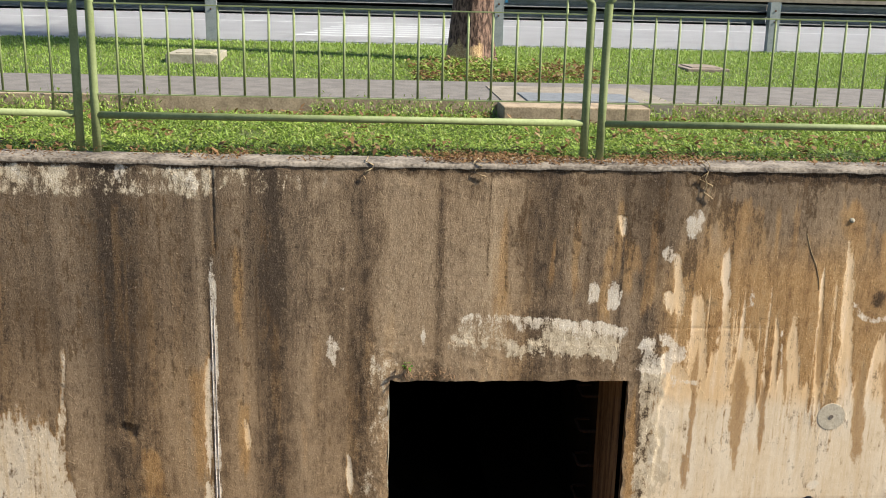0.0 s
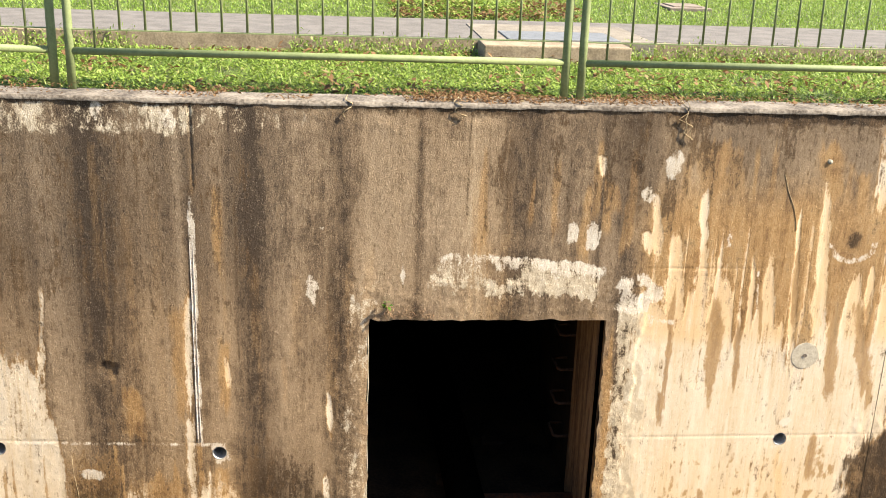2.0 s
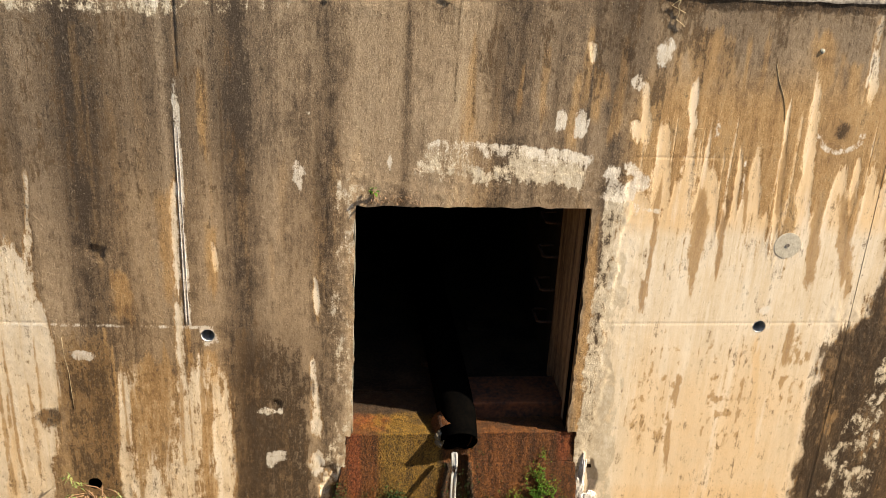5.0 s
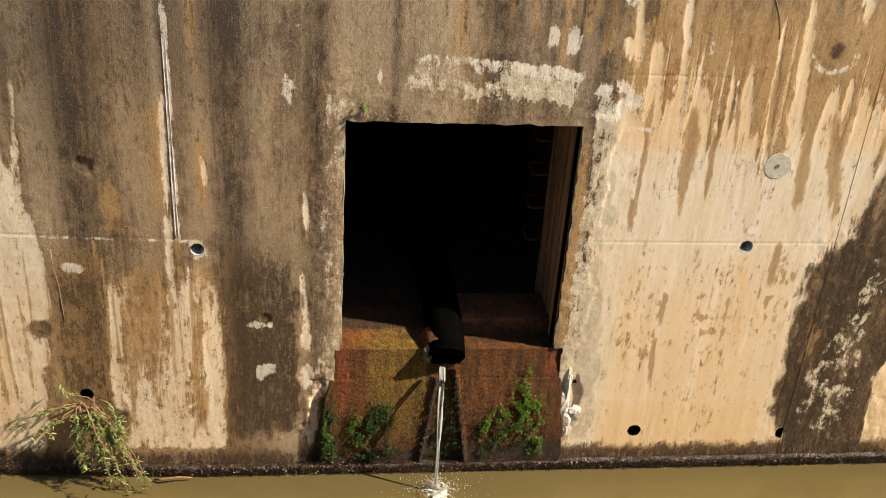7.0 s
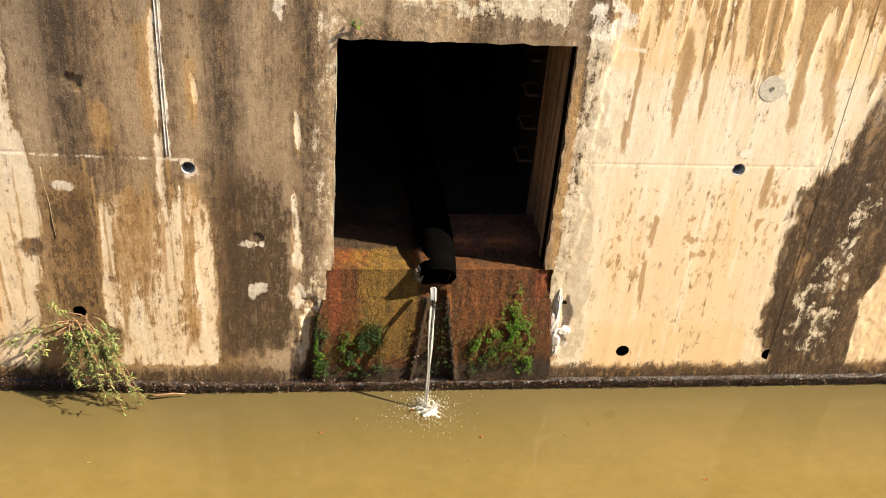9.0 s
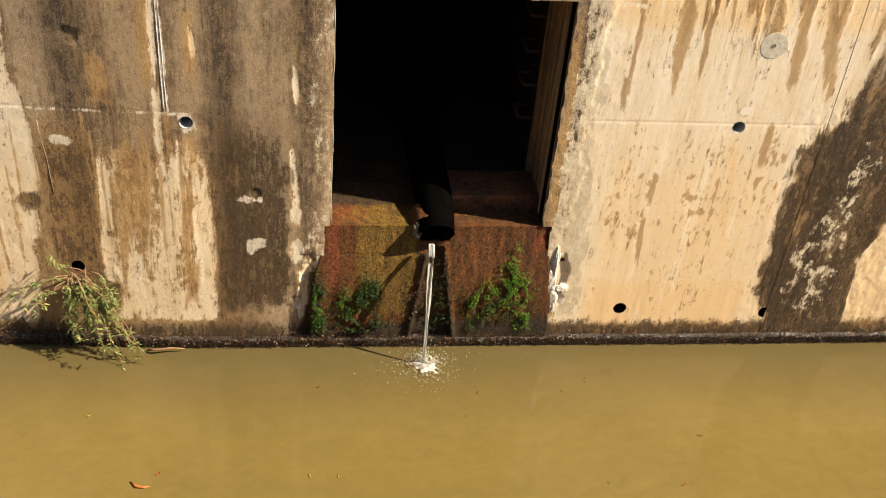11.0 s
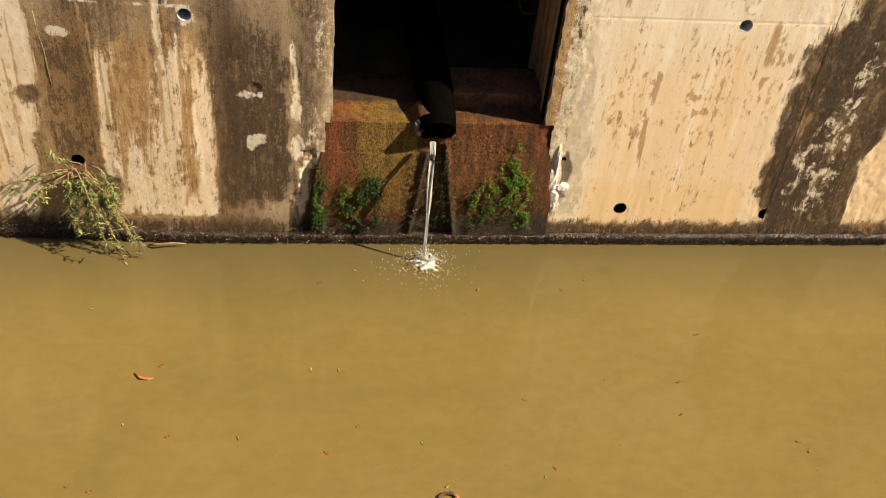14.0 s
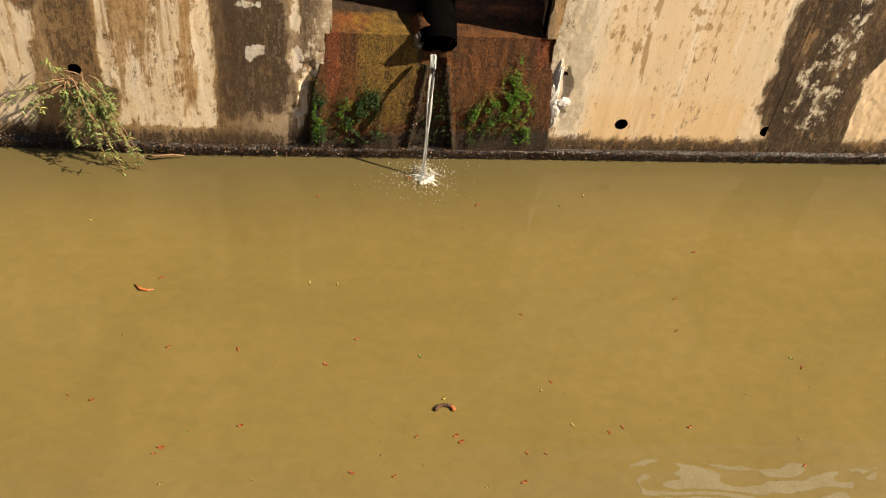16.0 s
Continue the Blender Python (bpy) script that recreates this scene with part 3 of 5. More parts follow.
    ochre = np.maximum(ochre, (0.92 + 0.5 * rag) * smooth(1.1 - z, 0, 0.6) * smooth(x, 2.1, 2.4) * (1 - smooth(x, 3.6, 3.8)))
    ochre = np.maximum(ochre, 0.7 * far_right)
    ochre = np.maximum(ochre, (0.40 + 0.5 * (blot - 0.5)) * (1 - smooth(x, -0.6, -0.4)) * smooth(2.6 - z, 0, 1.2))
    # lime and repairs
    crust = smooth(z + 0.10 * rag, 4.38, 4.45) * (1 - smooth(z, 4.58, 4.62)) * (1 - smooth(x + 0.5 * rag, -0.7, -0.1)) * (0.05 + 0.95 * blot + 0.6 * rag)
    lime = crust * 0.25
    for args in LIME_PATCHES:
        lime = np.maximum(lime, patch(x, z, *args, 91, 1.25) * 0.8)
    lime = np.maximum(lime, (0.30 + 0.35 * blot) * smooth(0.022 - np.abs(z - SEAM_Z + 0.015), 0, 0.02) * (1 - smooth(x, -0.85, -0.6)))
    lime = np.maximum(lime, 0.78 * smooth(0.030 - np.abs(x - JOINT_L), 0, 0.016) * (1 - smooth(z, 3.8, 4.1)) * smooth(z, 2.15, 2.25))
    lime = np.maximum(lime, 0.6 * smooth(0.03 - np.abs(np.hypot((x - 3.57) / 1.3, z - 3.70) - 0.12), 0, 0.02) * smooth(3.74 - z, 0, 0.04))
    lime = np.maximum(lime, 0.7 * smooth(0.012 - np.abs(x - 2.92 + 0.08 * (z - 3.3)), 0, 0.008) * smooth(z, 3.05, 3.2) * (1 - smooth(z, 3.45, 3.55)))
    line = np.interp(x, [0.4, 0.7, 1.17, 1.52, 1.76], [3.60, 3.635, 3.61, 3.58, 3.54]) + 0.07 * rag
    band = smooth(line - z, -0.01, 0.02) * (1 - smooth(line - z + 0.10 * rag, 0.04, 0.15)) * smooth(x, 0.55, 0.80) * (1 - smooth(x, 1.74, 1.84))
    lime = np.maximum(lime, band * (0.45 + 0.9 * (fractal(x * 5, z * 7, 97) - 0.15)))
    under = smooth(line - z, 0.0, 0.03) * (1 - smooth(line - z + 0.15 * rag, 0.24, 0.33)) * smooth(x, 0.5, 0.8) * (1 - smooth(x + 0.2 * rag, 1.70, 1.80))
    under *= 1 - 0.9 * patch(x, z, 1.056, 3.50, 0.17, 0.08, 92, 0.7)
    limit = np.interp(z, [0.6, 1.45, 2.3, 3.1], [2.28, 2.20, 2.18, 2.10])
    beside = smooth(x + 0.06 * rag, 1.90, 1.95) * (1 - smooth(x + 0.35 * rag, limit - 0.05, limit + 0.02)) * smooth(z + 0.2 * rag, 0.25, 0.45) * (1 - smooth(z + 0.3 * rag, 3.2, 3.45))
    torn = smooth(x + 0.2 * rag, -0.02, 0.05) * (1 - smooth(x, 0.2, 0.3)) * smooth(z, 0.4, 0.8) * (1 - smooth(z, 3.3, 3.5))
    mortar = np.maximum.reduce([0.72 * under * (0.6 + 0.8 * blot), beside * (0.80 + 0.7 * (blot - 0.45)), 0.30 * torn * blot * 2, crust * 0.85])
    for args in ((4.352, 1.83, 0.10, 0.32), (4.33, 1.34, 0.10, 0.25), (4.31, 1.05, 0.12, 0.22), (4.32, 0.64, 0.14, 0.28), (4.10, 0.88, 0.07, 0.35), (4.6, 2.2, 0.08, 0.4)):
        mortar = np.maximum(mortar, 0.40 * patch(x, z, *args, 231, 1.4) * (0.4 + 1.2 * fractal(x * 14, z * 10, 235, 3)))
    coarse = np.clip(0.18 + 0.9 * smooth(z, 3.0, 4.4) * (1 - smooth(x, 1.0, 2.4)) + 0.5 * dark_r, 0, 1)
    # tone of the unwashed face: soft upright bands
    tone = 0.46 + 0.55 * (cols - 0.5) + 0.3 * (slow - 0.5)
    for cx, half, d in BANDS:
        tone += 1.6 * d * np.exp(-((x - cx) / half) ** 2) * (0.6 + 0.8 * (fractal(x * 0 + cx * 7, z * 1.3, 199) - 0.2))
    tone += 0.10 * smooth(x, -0.3, 0.3) * (1 - smooth(x, 1.1, 1.5)) * smooth(z, 3.2, 3.8)
    tone -= 0.15 * smooth(z, 2.9, 3.6) * (1 - smooth(x, -0.6, 0.2)) + 0.05 * smooth(z, 3.2, 3.9) * (1 - smooth(x, 1.8, 2.4))
    tone -= 0.04 * smooth(2.1 - z, 0, 0.3) * (1 - smooth(x, -0.1, 0.1))
    tone += 0.10 * smooth(x, 1.6, 2.2)
    greyish = np.clip(0.35 + 0.2 * smooth(z, 3.0, 3.8) + 1.3 * (fractal(x * 2.2, z * 0.3, 205) - 0.45) + 0.35 * smooth(z, 3.0, 4.3) * (1 - smooth(x, -0.9, 0.1)) + 0.4 * smooth(z, 4.0, 4.4) * smooth(x, 2.2, 2.5), 0, 1)
    greyish = np.clip(greyish - 0.5 * smooth(2.3 - z, 0, 0.4) * (1 - smooth(x, -0.7, -0.5)), 0, 1)
    return clean, black, ochre, lime, mortar, coarse, tone, greyish, trails


def wall_relief(x, z):
    """Depth of the face in front of the plane, in metres."""
    out = 0.006 * (fractal(x * 4, z * 4, 101) - 0.5) * (1 - 0.6 * smooth(x, 2.1, 2.4)) + 0.002 * (fractal(x * 22, z * 22, 105) - 0.5) * (1 - 0.5 * smooth(x, 2.1, 2.4))
    around = np.maximum(np.maximum(np.abs(x - 1.01) - 0.84, 0) / 0.26, np.maximum(z - OP_Z1, 0) / 0.36)
    ragged = around + 0.9 * (fractal(x * 4.5, z * 4.5, 111) - 0.5)
    m = (1 - smooth(ragged, 0.72, 0.86)) * smooth(z, 0.3, 0.6)
    out += m * (0.003 + 0.007 * (fractal(x * 17, z * 17, 115, 5) - 0.5))
    crumb = smooth(z, 4.40, 4.5) * smooth(x, -0.9, -0.2) * 0.5 + smooth(z, 4.46, 4.52)
    gritty = np.clip(0.25 - 0.17 * smooth(x, 1.9, 2.2) + smooth(z, 2.6, 4.2) * (1 - smooth(x, 1.2, 2.6)) + 0.3 * smooth(x, 3.6, 3.9) * (1 - smooth(z, 2.2, 2.6)), 0, 1)
    grit = fractal(x * 40, z * 40, 125, 3) - 0.5
    out += gritty * (0.0025 * grit + 0.003 * np.clip(grit - 0.12, 0, 1))
    out += crumb * 0.006 * (fractal(x * 16, z * 16, 121) - 0.5)
    out -= 0.0016 * (1 - smooth(np.abs(z - SEAM_Z), 0.003, 0.012)) * (1 - smooth(x, -1.0, -0.9) * (1 - smooth(x, 1.95, 2.1)))
    out -= 0.0016 * (1 - smooth(np.abs(z - 3.52), 0.004, 0.013)) * smooth(x, 2.0, 2.1) * (1 - smooth(x, 2.9, 2.95))
    out -= 0.006 * smooth(0.010 - np.abs(x - JOINT_L - 0.02), 0, 0.006) * smooth(z, 4.0, 4.1)
    out -= 0.012 * patch(x, z, -1.605, 2.764, 0.06, 0.07, 131, 0.8)
    out -= 0.008 * patch(x, z, -0.40, 1.53, 0.05, 0.05, 132, 0.2)
    out -= 0.05 * patch(x, z, 0.02, 0.45, 0.10, 0.5, 133, 0.6) + 0.02 * patch(x, z, 2.05, 0.75, 0.06, 0.3, 134, 0.6)
    out += 0.008 * smooth(x, 3.6, 3.9) * (fractal(x * 18, z * 12, 141) - 0.5) * (1 - smooth(z, 2.2, 2.6))
    return out


def spaced(a, b, step):
    return np.linspace(a, b, max(2, int(round((b - a) / step)) + 1))


def wall_panel(name, xs, zs, shift, openings=()):
    """A cast panel: a finely shaped face with square or round openings, and a solid back 0.45 m thick."""
    gx, gz = np.meshgrid(xs, zs)
    relief = wall_relief(gx, gz)
    y = WALL_Y + shift(gx) - relief
    nx, nz = len(xs), len(zs)
    idx = np.arange(nx * nz).reshape(nz, nx)
    cx, cz = (gx[:-1, :-1] + gx[1:, 1:]) / 2, (gz[:-1, :-1] + gz[1:, 1:]) / 2
    keep = np.ones(cx.shape, bool)
    px, pz = gx.copy(), gz.copy()
    for kind, *o in openings:
        if kind == "square":
            x0, x1, z0, z1 = o
            keep &= ~((cx > x0) & (cx < x1) & (cz > z0) & (cz < z1))
            # chipped arrises
            near = (np.abs(px - x0) < 0.02) | (np.abs(px - x1) < 0.02) | (np.abs(pz - z1) < 0.02)
            inside = (px > x0 - 0.03) & (px < x1 + 0.03) & (pz > z0 - 0.03) & (pz < z1 + 0.03)
            chip = (fractal(px * 11, pz * 11, 151) - 0.5) * 0.034
            sel = near & inside
            px[sel] += chip[sel]
            pz[sel] += chip[sel] * 0.8
        else:
            ox, oz, r = o
            d = np.hypot(px - ox, pz - oz)
            keep &= np.hypot(cx - ox, cz - oz) > r
            ring = (d < r * 1.35) & (d > 1e-6)
            k = np.where(ring & (d > r * 0.6), np.maximum(d, r) / np.maximum(d, 1e-6), 1.0)
            px, pz = ox + (px - ox) * k, oz + (pz - oz) * k
    verts = np.stack([px.ravel(), y.ravel(), pz.ravel()], 1)
    quads = np.stack([idx[:-1, :-1], idx[:-1, 1:], idx[1:, 1:], idx[1:, :-1]], -1)[keep]
    ob = arrays_mesh(name, verts, quads.reshape(-1, 4), CONCRETE, None, True)
    f = wall_fields(gx, gz)
    for attr, trio in (("stain", f[:3]), ("repair", f[3:6]), ("tone", f[6:])):
        a = ob.data.color_attributes.new(attr, "FLOAT_COLOR", "POINT")
        rgba = np.ones((nx * nz, 4), np.float32)
        for i, v in enumerate(trio):
            rgba[:, i] = np.clip(v, 0, 1).ravel()
        a.data.foreach_set("color", rgba.ravel())
    return ob


def bend_left(x):
    return np.clip(JOINT_L - x, 0, None) * 0.05


def no_bend(x):
    return x * 0


STEP = 0.009
zs = spaced(0.0, TOP, STEP)
WEEPS = [(-0.869, 2.127, 0.050), (3.241, 2.178, 0.050), (2.633, 0.413, 0.055), (3.942, 0.363, 0.055), (-1.774, 0.823, 0.05), (-2.40, 2.15, 0.05)]
main_holes = [("square", OP_X0, OP_X1, OP_Z0, OP_Z1), ("square", 0.125, 1.915, -1.0, OP_Z0 + 0.001)] + [("round", *w) for w in WEEPS if JOINT_L < w[0] < JOINT_R]
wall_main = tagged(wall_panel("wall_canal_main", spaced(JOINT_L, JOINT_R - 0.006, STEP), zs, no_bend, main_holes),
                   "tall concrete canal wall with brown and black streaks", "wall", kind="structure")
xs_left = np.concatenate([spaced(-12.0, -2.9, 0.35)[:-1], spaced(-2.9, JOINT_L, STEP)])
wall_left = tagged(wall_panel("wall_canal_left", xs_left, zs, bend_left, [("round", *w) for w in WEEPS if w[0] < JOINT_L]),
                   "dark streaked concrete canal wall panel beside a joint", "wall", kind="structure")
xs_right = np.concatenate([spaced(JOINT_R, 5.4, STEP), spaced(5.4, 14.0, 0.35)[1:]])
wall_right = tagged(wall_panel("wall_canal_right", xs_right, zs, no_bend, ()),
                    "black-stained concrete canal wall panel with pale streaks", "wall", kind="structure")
# thin mortar ridges on the joint
for dx in (-0.016, 0.004):
    pts = [(JOINT_L + dx + 0.004 * (fractal(np.array([k * 0.7]), np.array([dx * 50]), 7)[0] - 0.5), WALL_Y + 0.0025, SEAM_Z + 0.01 + 0.06 * k) for k in range(32)]
    part("joint_ridge", tube(pts, [0.0065 - 0.00016 * k for k in range(32)], 6), LIME, wall_main, "pale mortar ridge along the joint")
# solid backs behind the faces
for parent, spans in ((wall_main, ((JOINT_L, OP_X0 - 0.02, -1.0, 4.55), (OP_X1 + 0.02, JOINT_R, -1.0, 4.55), (OP_X0 - 0.02, OP_X1 + 0.02, OP_Z1 + 0.02, 4.55))),
                      (wall_right, ((JOINT_R, 14.0, -1.0, 4.55),)), (wall_left, ((-2.9, JOINT_L, -1.0, 4.55),))):
    for x0, x1, z0, z1 in spans:
        dy = 0.17 if parent is wall_left else 0.0
        part("backing", boxed(x0, x1, WALL_Y + 0.16 + dy, WALL_Y + 0.5 + dy, z0, z1), PLAIN, parent)

# coping strip on the wall's top, worn at the front edge
xs = np.concatenate([spaced(-12, -2.9, 0.4)[:-1], spaced(-2.9, 5.4, 0.02), spaced(5.4, 14, 0.4)[1:]])
us = np.array([0.0, 0.0, 0.02, 0.08, 0.16, 0.24, 0.32, 0.42])
gx, gu = np.meshgrid(xs, us)
wob = (fractal(gx * 7, gu * 9, 161) - 0.5)
cz = TOP + 0.006 + 0.012 * wob + np.where(gu > 0.3, -0.02, 0)
cz[0] = TOP - 0.022 + 0.016 * (fractal(xs * 9, xs * 0, 165) - 0.5)
cy = WALL_Y + bend_left(gx) + gu - 0.006 + 0.008 * (fractal(gx * 12, gx * 0 + 3, 167) - 0.5) * (gu < 0.03)
nx = len(xs)
idx = np.arange(nx * len(us)).reshape(len(us), nx)
quads = np.stack([idx[:-1, :-1], idx[:-1, 1:], idx[1:, 1:], idx[1:, :-1]], -1).reshape(-1, 4)
tagged(arrays_mesh("wall_coping", np.stack([gx.ravel(), cy.ravel(), cz.ravel()], 1), quads, COPING, None, True),
       "worn concrete coping littered with dry leaves", "coping", kind="structure")

# crusted ledge at the waterline
xs = np.concatenate([spaced(-12, -2.9, 0.4)[:-1], spaced(-2.9, 5.4, 0.0125), spaced(5.4, 14, 0.4)[1:]])
us = np.array([0.0, 0.35, 0.6, 0.8, 1.0, 1.2, 1.5, 1.8])
gx, gu = np.meshgrid(xs, us)
lz = np.where(gu < 1.0, -0.15 + 0.272 * gu, 0.122 + 0.012 * (gu - 1)) + 0.022 * (fractal(gx * 14, gu * 4, 171) - 0.5) * (gu > 0.2)
ly = WALL_Y + bend_left(gx) - 0.055 + np.where(gu < 1.0, 0.01 * gu, 0.01 + 0.075 * (gu - 1)) - 0.035 * (fractal(gx * 22, gu * 6 + 5, 175) - 0.5)
nx = len(xs)
idx = np.arange(nx * len(us)).reshape(len(us), nx)
quads = np.stack([idx[:-1, :-1], idx[:-1, 1:], idx[1:, 1:], idx[1:, :-1]], -1).reshape(-1, 4)
tagged(arrays_mesh("wall_ledge", np.stack([gx.ravel(), ly.ravel(), lz.ravel()], 1), quads, BLACK_LEDGE, None, False),
       "wet black crusted ledge along the waterline", "ledge", kind="structure")

# ---- the culvert behind the opening ----
culvert = tagged(new("culvert"), "dark square concrete culvert mouth in the canal wall", "culvert", kind="structure")
BACK_Y = 12.0
# Rust stain, darkened so the colour carries the step's shade.
RUSTY_SHADED_STEP = mottled("rusty_shaded_step", (0.005, 0.003, 0.0015), (0.13, 0.038, 0.007), 3.5, 0.8, 0.01, 30.0)
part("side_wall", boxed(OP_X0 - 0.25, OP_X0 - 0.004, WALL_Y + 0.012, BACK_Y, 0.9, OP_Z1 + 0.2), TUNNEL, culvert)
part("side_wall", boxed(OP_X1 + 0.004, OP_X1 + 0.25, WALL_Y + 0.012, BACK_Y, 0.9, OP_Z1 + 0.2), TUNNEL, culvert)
arris = [(OP_X0 + 0.004 * math.sin(k * 0.9) * math.sin(k * 0.37), WALL_Y + 0.004, OP_Z0 + 0.02 + 0.0615 * k) for k in range(31)]
part("arris", tube(arris, 0.0055, 6), SLAB, culvert, "pale broken edge of the mouth")
REVEAL = mottled("streaked_reveal_concrete", (0.022, 0.009, 0.003), (0.40, 0.22, 0.09), 1.0, 0.9, 0.006, 9.0, 0.0, 0.3, (14, 14, 1.2))
part("reveal", boxed(OP_X1 - 0.008, OP_X1 + 0.02, WALL_Y + 0.03, WALL_Y + 0.84, OP_Z0, OP_Z1), REVEAL, culvert, "streaked brown concrete reveal of the mouth")
# Flat black strip standing in for a narrow band of shade.
part("shade_strip", boxed(OP_X1 - 0.012, OP_X1 + 0.01, WALL_Y + 0.045, WALL_Y + 0.14, OP_Z0, OP_Z1 - 0.004), PIPE_MAT, culvert, "black strip painted as shade beside the mouth edge")
part("reveal", boxed(OP_X0 - 0.02, OP_X0 + 0.004, WALL_Y + 0.03, WALL_Y + 0.62, OP_Z0, OP_Z1), REVEAL, culvert)
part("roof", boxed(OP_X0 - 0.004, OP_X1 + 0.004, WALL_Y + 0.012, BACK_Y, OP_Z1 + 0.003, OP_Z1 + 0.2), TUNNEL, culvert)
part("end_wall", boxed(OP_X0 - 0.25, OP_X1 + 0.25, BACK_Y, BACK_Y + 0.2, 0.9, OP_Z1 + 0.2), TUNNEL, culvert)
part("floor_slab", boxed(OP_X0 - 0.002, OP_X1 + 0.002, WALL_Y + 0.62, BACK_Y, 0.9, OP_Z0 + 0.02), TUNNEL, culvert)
part("inner_step", boxed(1.10, OP_X1 - 0.002, WALL_Y + 0.22, WALL_Y + 0.62, OP_Z0 - 0.02, OP_Z0 + 0.14, bevel=0.02), RUSTY_SHADED_STEP, culvert, "rust-stained step inside the mouth with its shade painted in")

# block under the mouth, with its floor just inside
xs, us = spaced(0.0, 1.0, 0.0042), np.concatenate([spaced(-0.3, 1.25, 0.008), 1.25 + spaced(0.0125, 0.62, 0.02)])
gx, gu = np.meshgrid(xs, us)
gz = np.minimum(gu, OP_Z0)
inward = np.maximum(gu - OP_Z0, 0)
drop = np.clip(OP_Z0 - gu, 0, 1.2)
x_left, x_right = 0.115 - 0.11 * smooth(drop, 0.0, 0.8), 1.925 + 0.10 * smooth(drop, 0.0, 1.1)
side = np.minimum(gx, 1 - gx)
gx = x_left + (x_right - x_left) * gx + 0.02 * (fractal(gu * 9, gx * 3, 189) - 0.5) * (gu < OP_Z0)
low = np.clip(0.95 - gu, 0, 1)
rib_l, rib_r = 0.925 - 0.12 * low, 1.085 + 0.15 * low
chan = smooth(gx, rib_l, rib_l + 0.04) * (1 - smooth(gx, rib_r - 0.04, rib_r)) * (gu < 1.05)
ribs = (np.exp(-((gx - rib_l) / 0.024) ** 2) + np.exp(-((gx - rib_r) / 0.024) ** 2)) * (gu < 0.99)
rough = fractal(gx * 20, gu * 12, 181, 5) - 0.5
by = WALL_Y + 0.010 - 0.040 * smooth(drop, 0.0, 0.7) + inward - 0.008 * rough * (gu < OP_Z0) + 0.035 * chan - ribs * (0.012 + 0.05 * (fractal(gx * 30, gu * 30, 185) - 0.35))
by -= 0.006 * (fractal(gx * 60, gu * 50, 187, 2) - 0.5) * (gu < OP_Z0) - 0.06 * (side < 0.003)
by += 0.003 * smooth(0.009 - np.abs(gu - 0.975), 0, 0.006)
gz = gz + (gu > OP_Z0) * 0.02 * rough - np.where(np.abs(gu - OP_Z0) < 0.02, 0.012 * np.abs(rough) * 2, 0)
gz = np.where((np.abs(gx - 1.0) < 0.125) & (gz > 1.10), 1.10, gz)
nx = len(xs)
idx = np.arange(nx * len(us)).reshape(len(us), nx)
quads = np.stack([idx[:-1, :-1], idx[:-1, 1:], idx[1:, 1:], idx[1:, :-1]], -1).reshape(-1, 4)
block = arrays_mesh("outlet_block", np.stack([gx.ravel(), by.ravel(), gz.ravel()], 1), quads, BLOCK_MAT, None, True)
att = block.data.color_attributes.new("stain", "FLOAT_COLOR", "POINT")
n1 = fractal(gx * 3, gu * 1.2, 191)
face = gu < 1.26
rust = (0.95 * np.exp(-((gx - 0.20 + 0.03 * (gu - 0.8)) / 0.06) ** 2) * smooth(gu, 0.45, 0.8) + 0.75 * np.exp(-((gx - 1.84) / 0.06) ** 2) * smooth(gu, 0.85, 1.05) + 0.5 * smooth(gx, 1.15, 1.3) * smooth(gu, 0.9, 1.2) * n1) * face
rust = np.maximum(rust, 0.62 * ~face * smooth(0.75 - gx, 0, 0.45) * fractal(gx * 9, gu * 9, 195) * 1.6)
olive = 0.55 * ~face * (1 - smooth(gx, 0.9, 1.1)) + 0.75 * smooth(gx, 0.28, 0.45) * (1 - smooth(gx, rib_l - 0.08, rib_l)) * smooth(gu, 0.2, 0.5)
slime_shade = 0.85 * (1 - smooth(gu + 0.3 * (n1 - 0.5), 0.15, 0.40)) + 0.9 * ribs + 0.45 * chan + 0.25 * smooth(gx, 1.2, 1.5) * smooth(0.9 - gu, 0, 0.5)
slime_shade += 0.6 * np.exp(-((gx - 0.06) / 0.06) ** 2) * smooth(0.9 - gu, 0, 0.3) * face
# Mouth floor darkens inwards: its shadow is painted into this mask.
slime_shade += ~face * (0.28 + 0.9 * smooth(gu - 1.48, 0, 0.20) + 0.5 * (fractal(gx * 7, gu * 7, 197) - 0.4))
rgba = np.ones((gx.size, 4), np.float32)
for i, v in enumerate((rust, olive, slime_shade)):
    rgba[:, i] = np.clip(v, 0, 1).ravel()
att.data.foreach_set("color", rgba.ravel())
tagged(block, "wet mossy concrete block below the culvert mouth", "concrete block", kind="structure")

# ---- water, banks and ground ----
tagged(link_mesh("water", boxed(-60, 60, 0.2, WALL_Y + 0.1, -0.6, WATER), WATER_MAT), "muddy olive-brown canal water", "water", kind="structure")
bank = tagged(link_mesh("wall_near_bank", boxed(-60, 60, -0.3, 0.25, -1.0, TOP), PLAIN), "concrete wall of the near canal bank", "wall", kind="structure")
ground = bmesh.new()
# profile across the canal: y, z
prof = [(6.95, 4.58), (7.3, 4.60), (8.3, 4.63), (9.1, 4.63), (11.0, 4.76), (12.5, 4.84), (14.95, 4.90), (15.0, 4.86), (30.0, 5.16), (31.0, 5.28), (60, 6.2), (900, 6.4)]
rows = [[ground.verts.new((x, y, z)) for y, z in prof] for x in (-900, -60, -12, 14, 60, 900)]
for a, b in zip(rows, rows[1:]):
    for i in range(len(prof) - 1):
        ground.faces.new((a[i], b[i], b[i + 1], a[i + 1]))
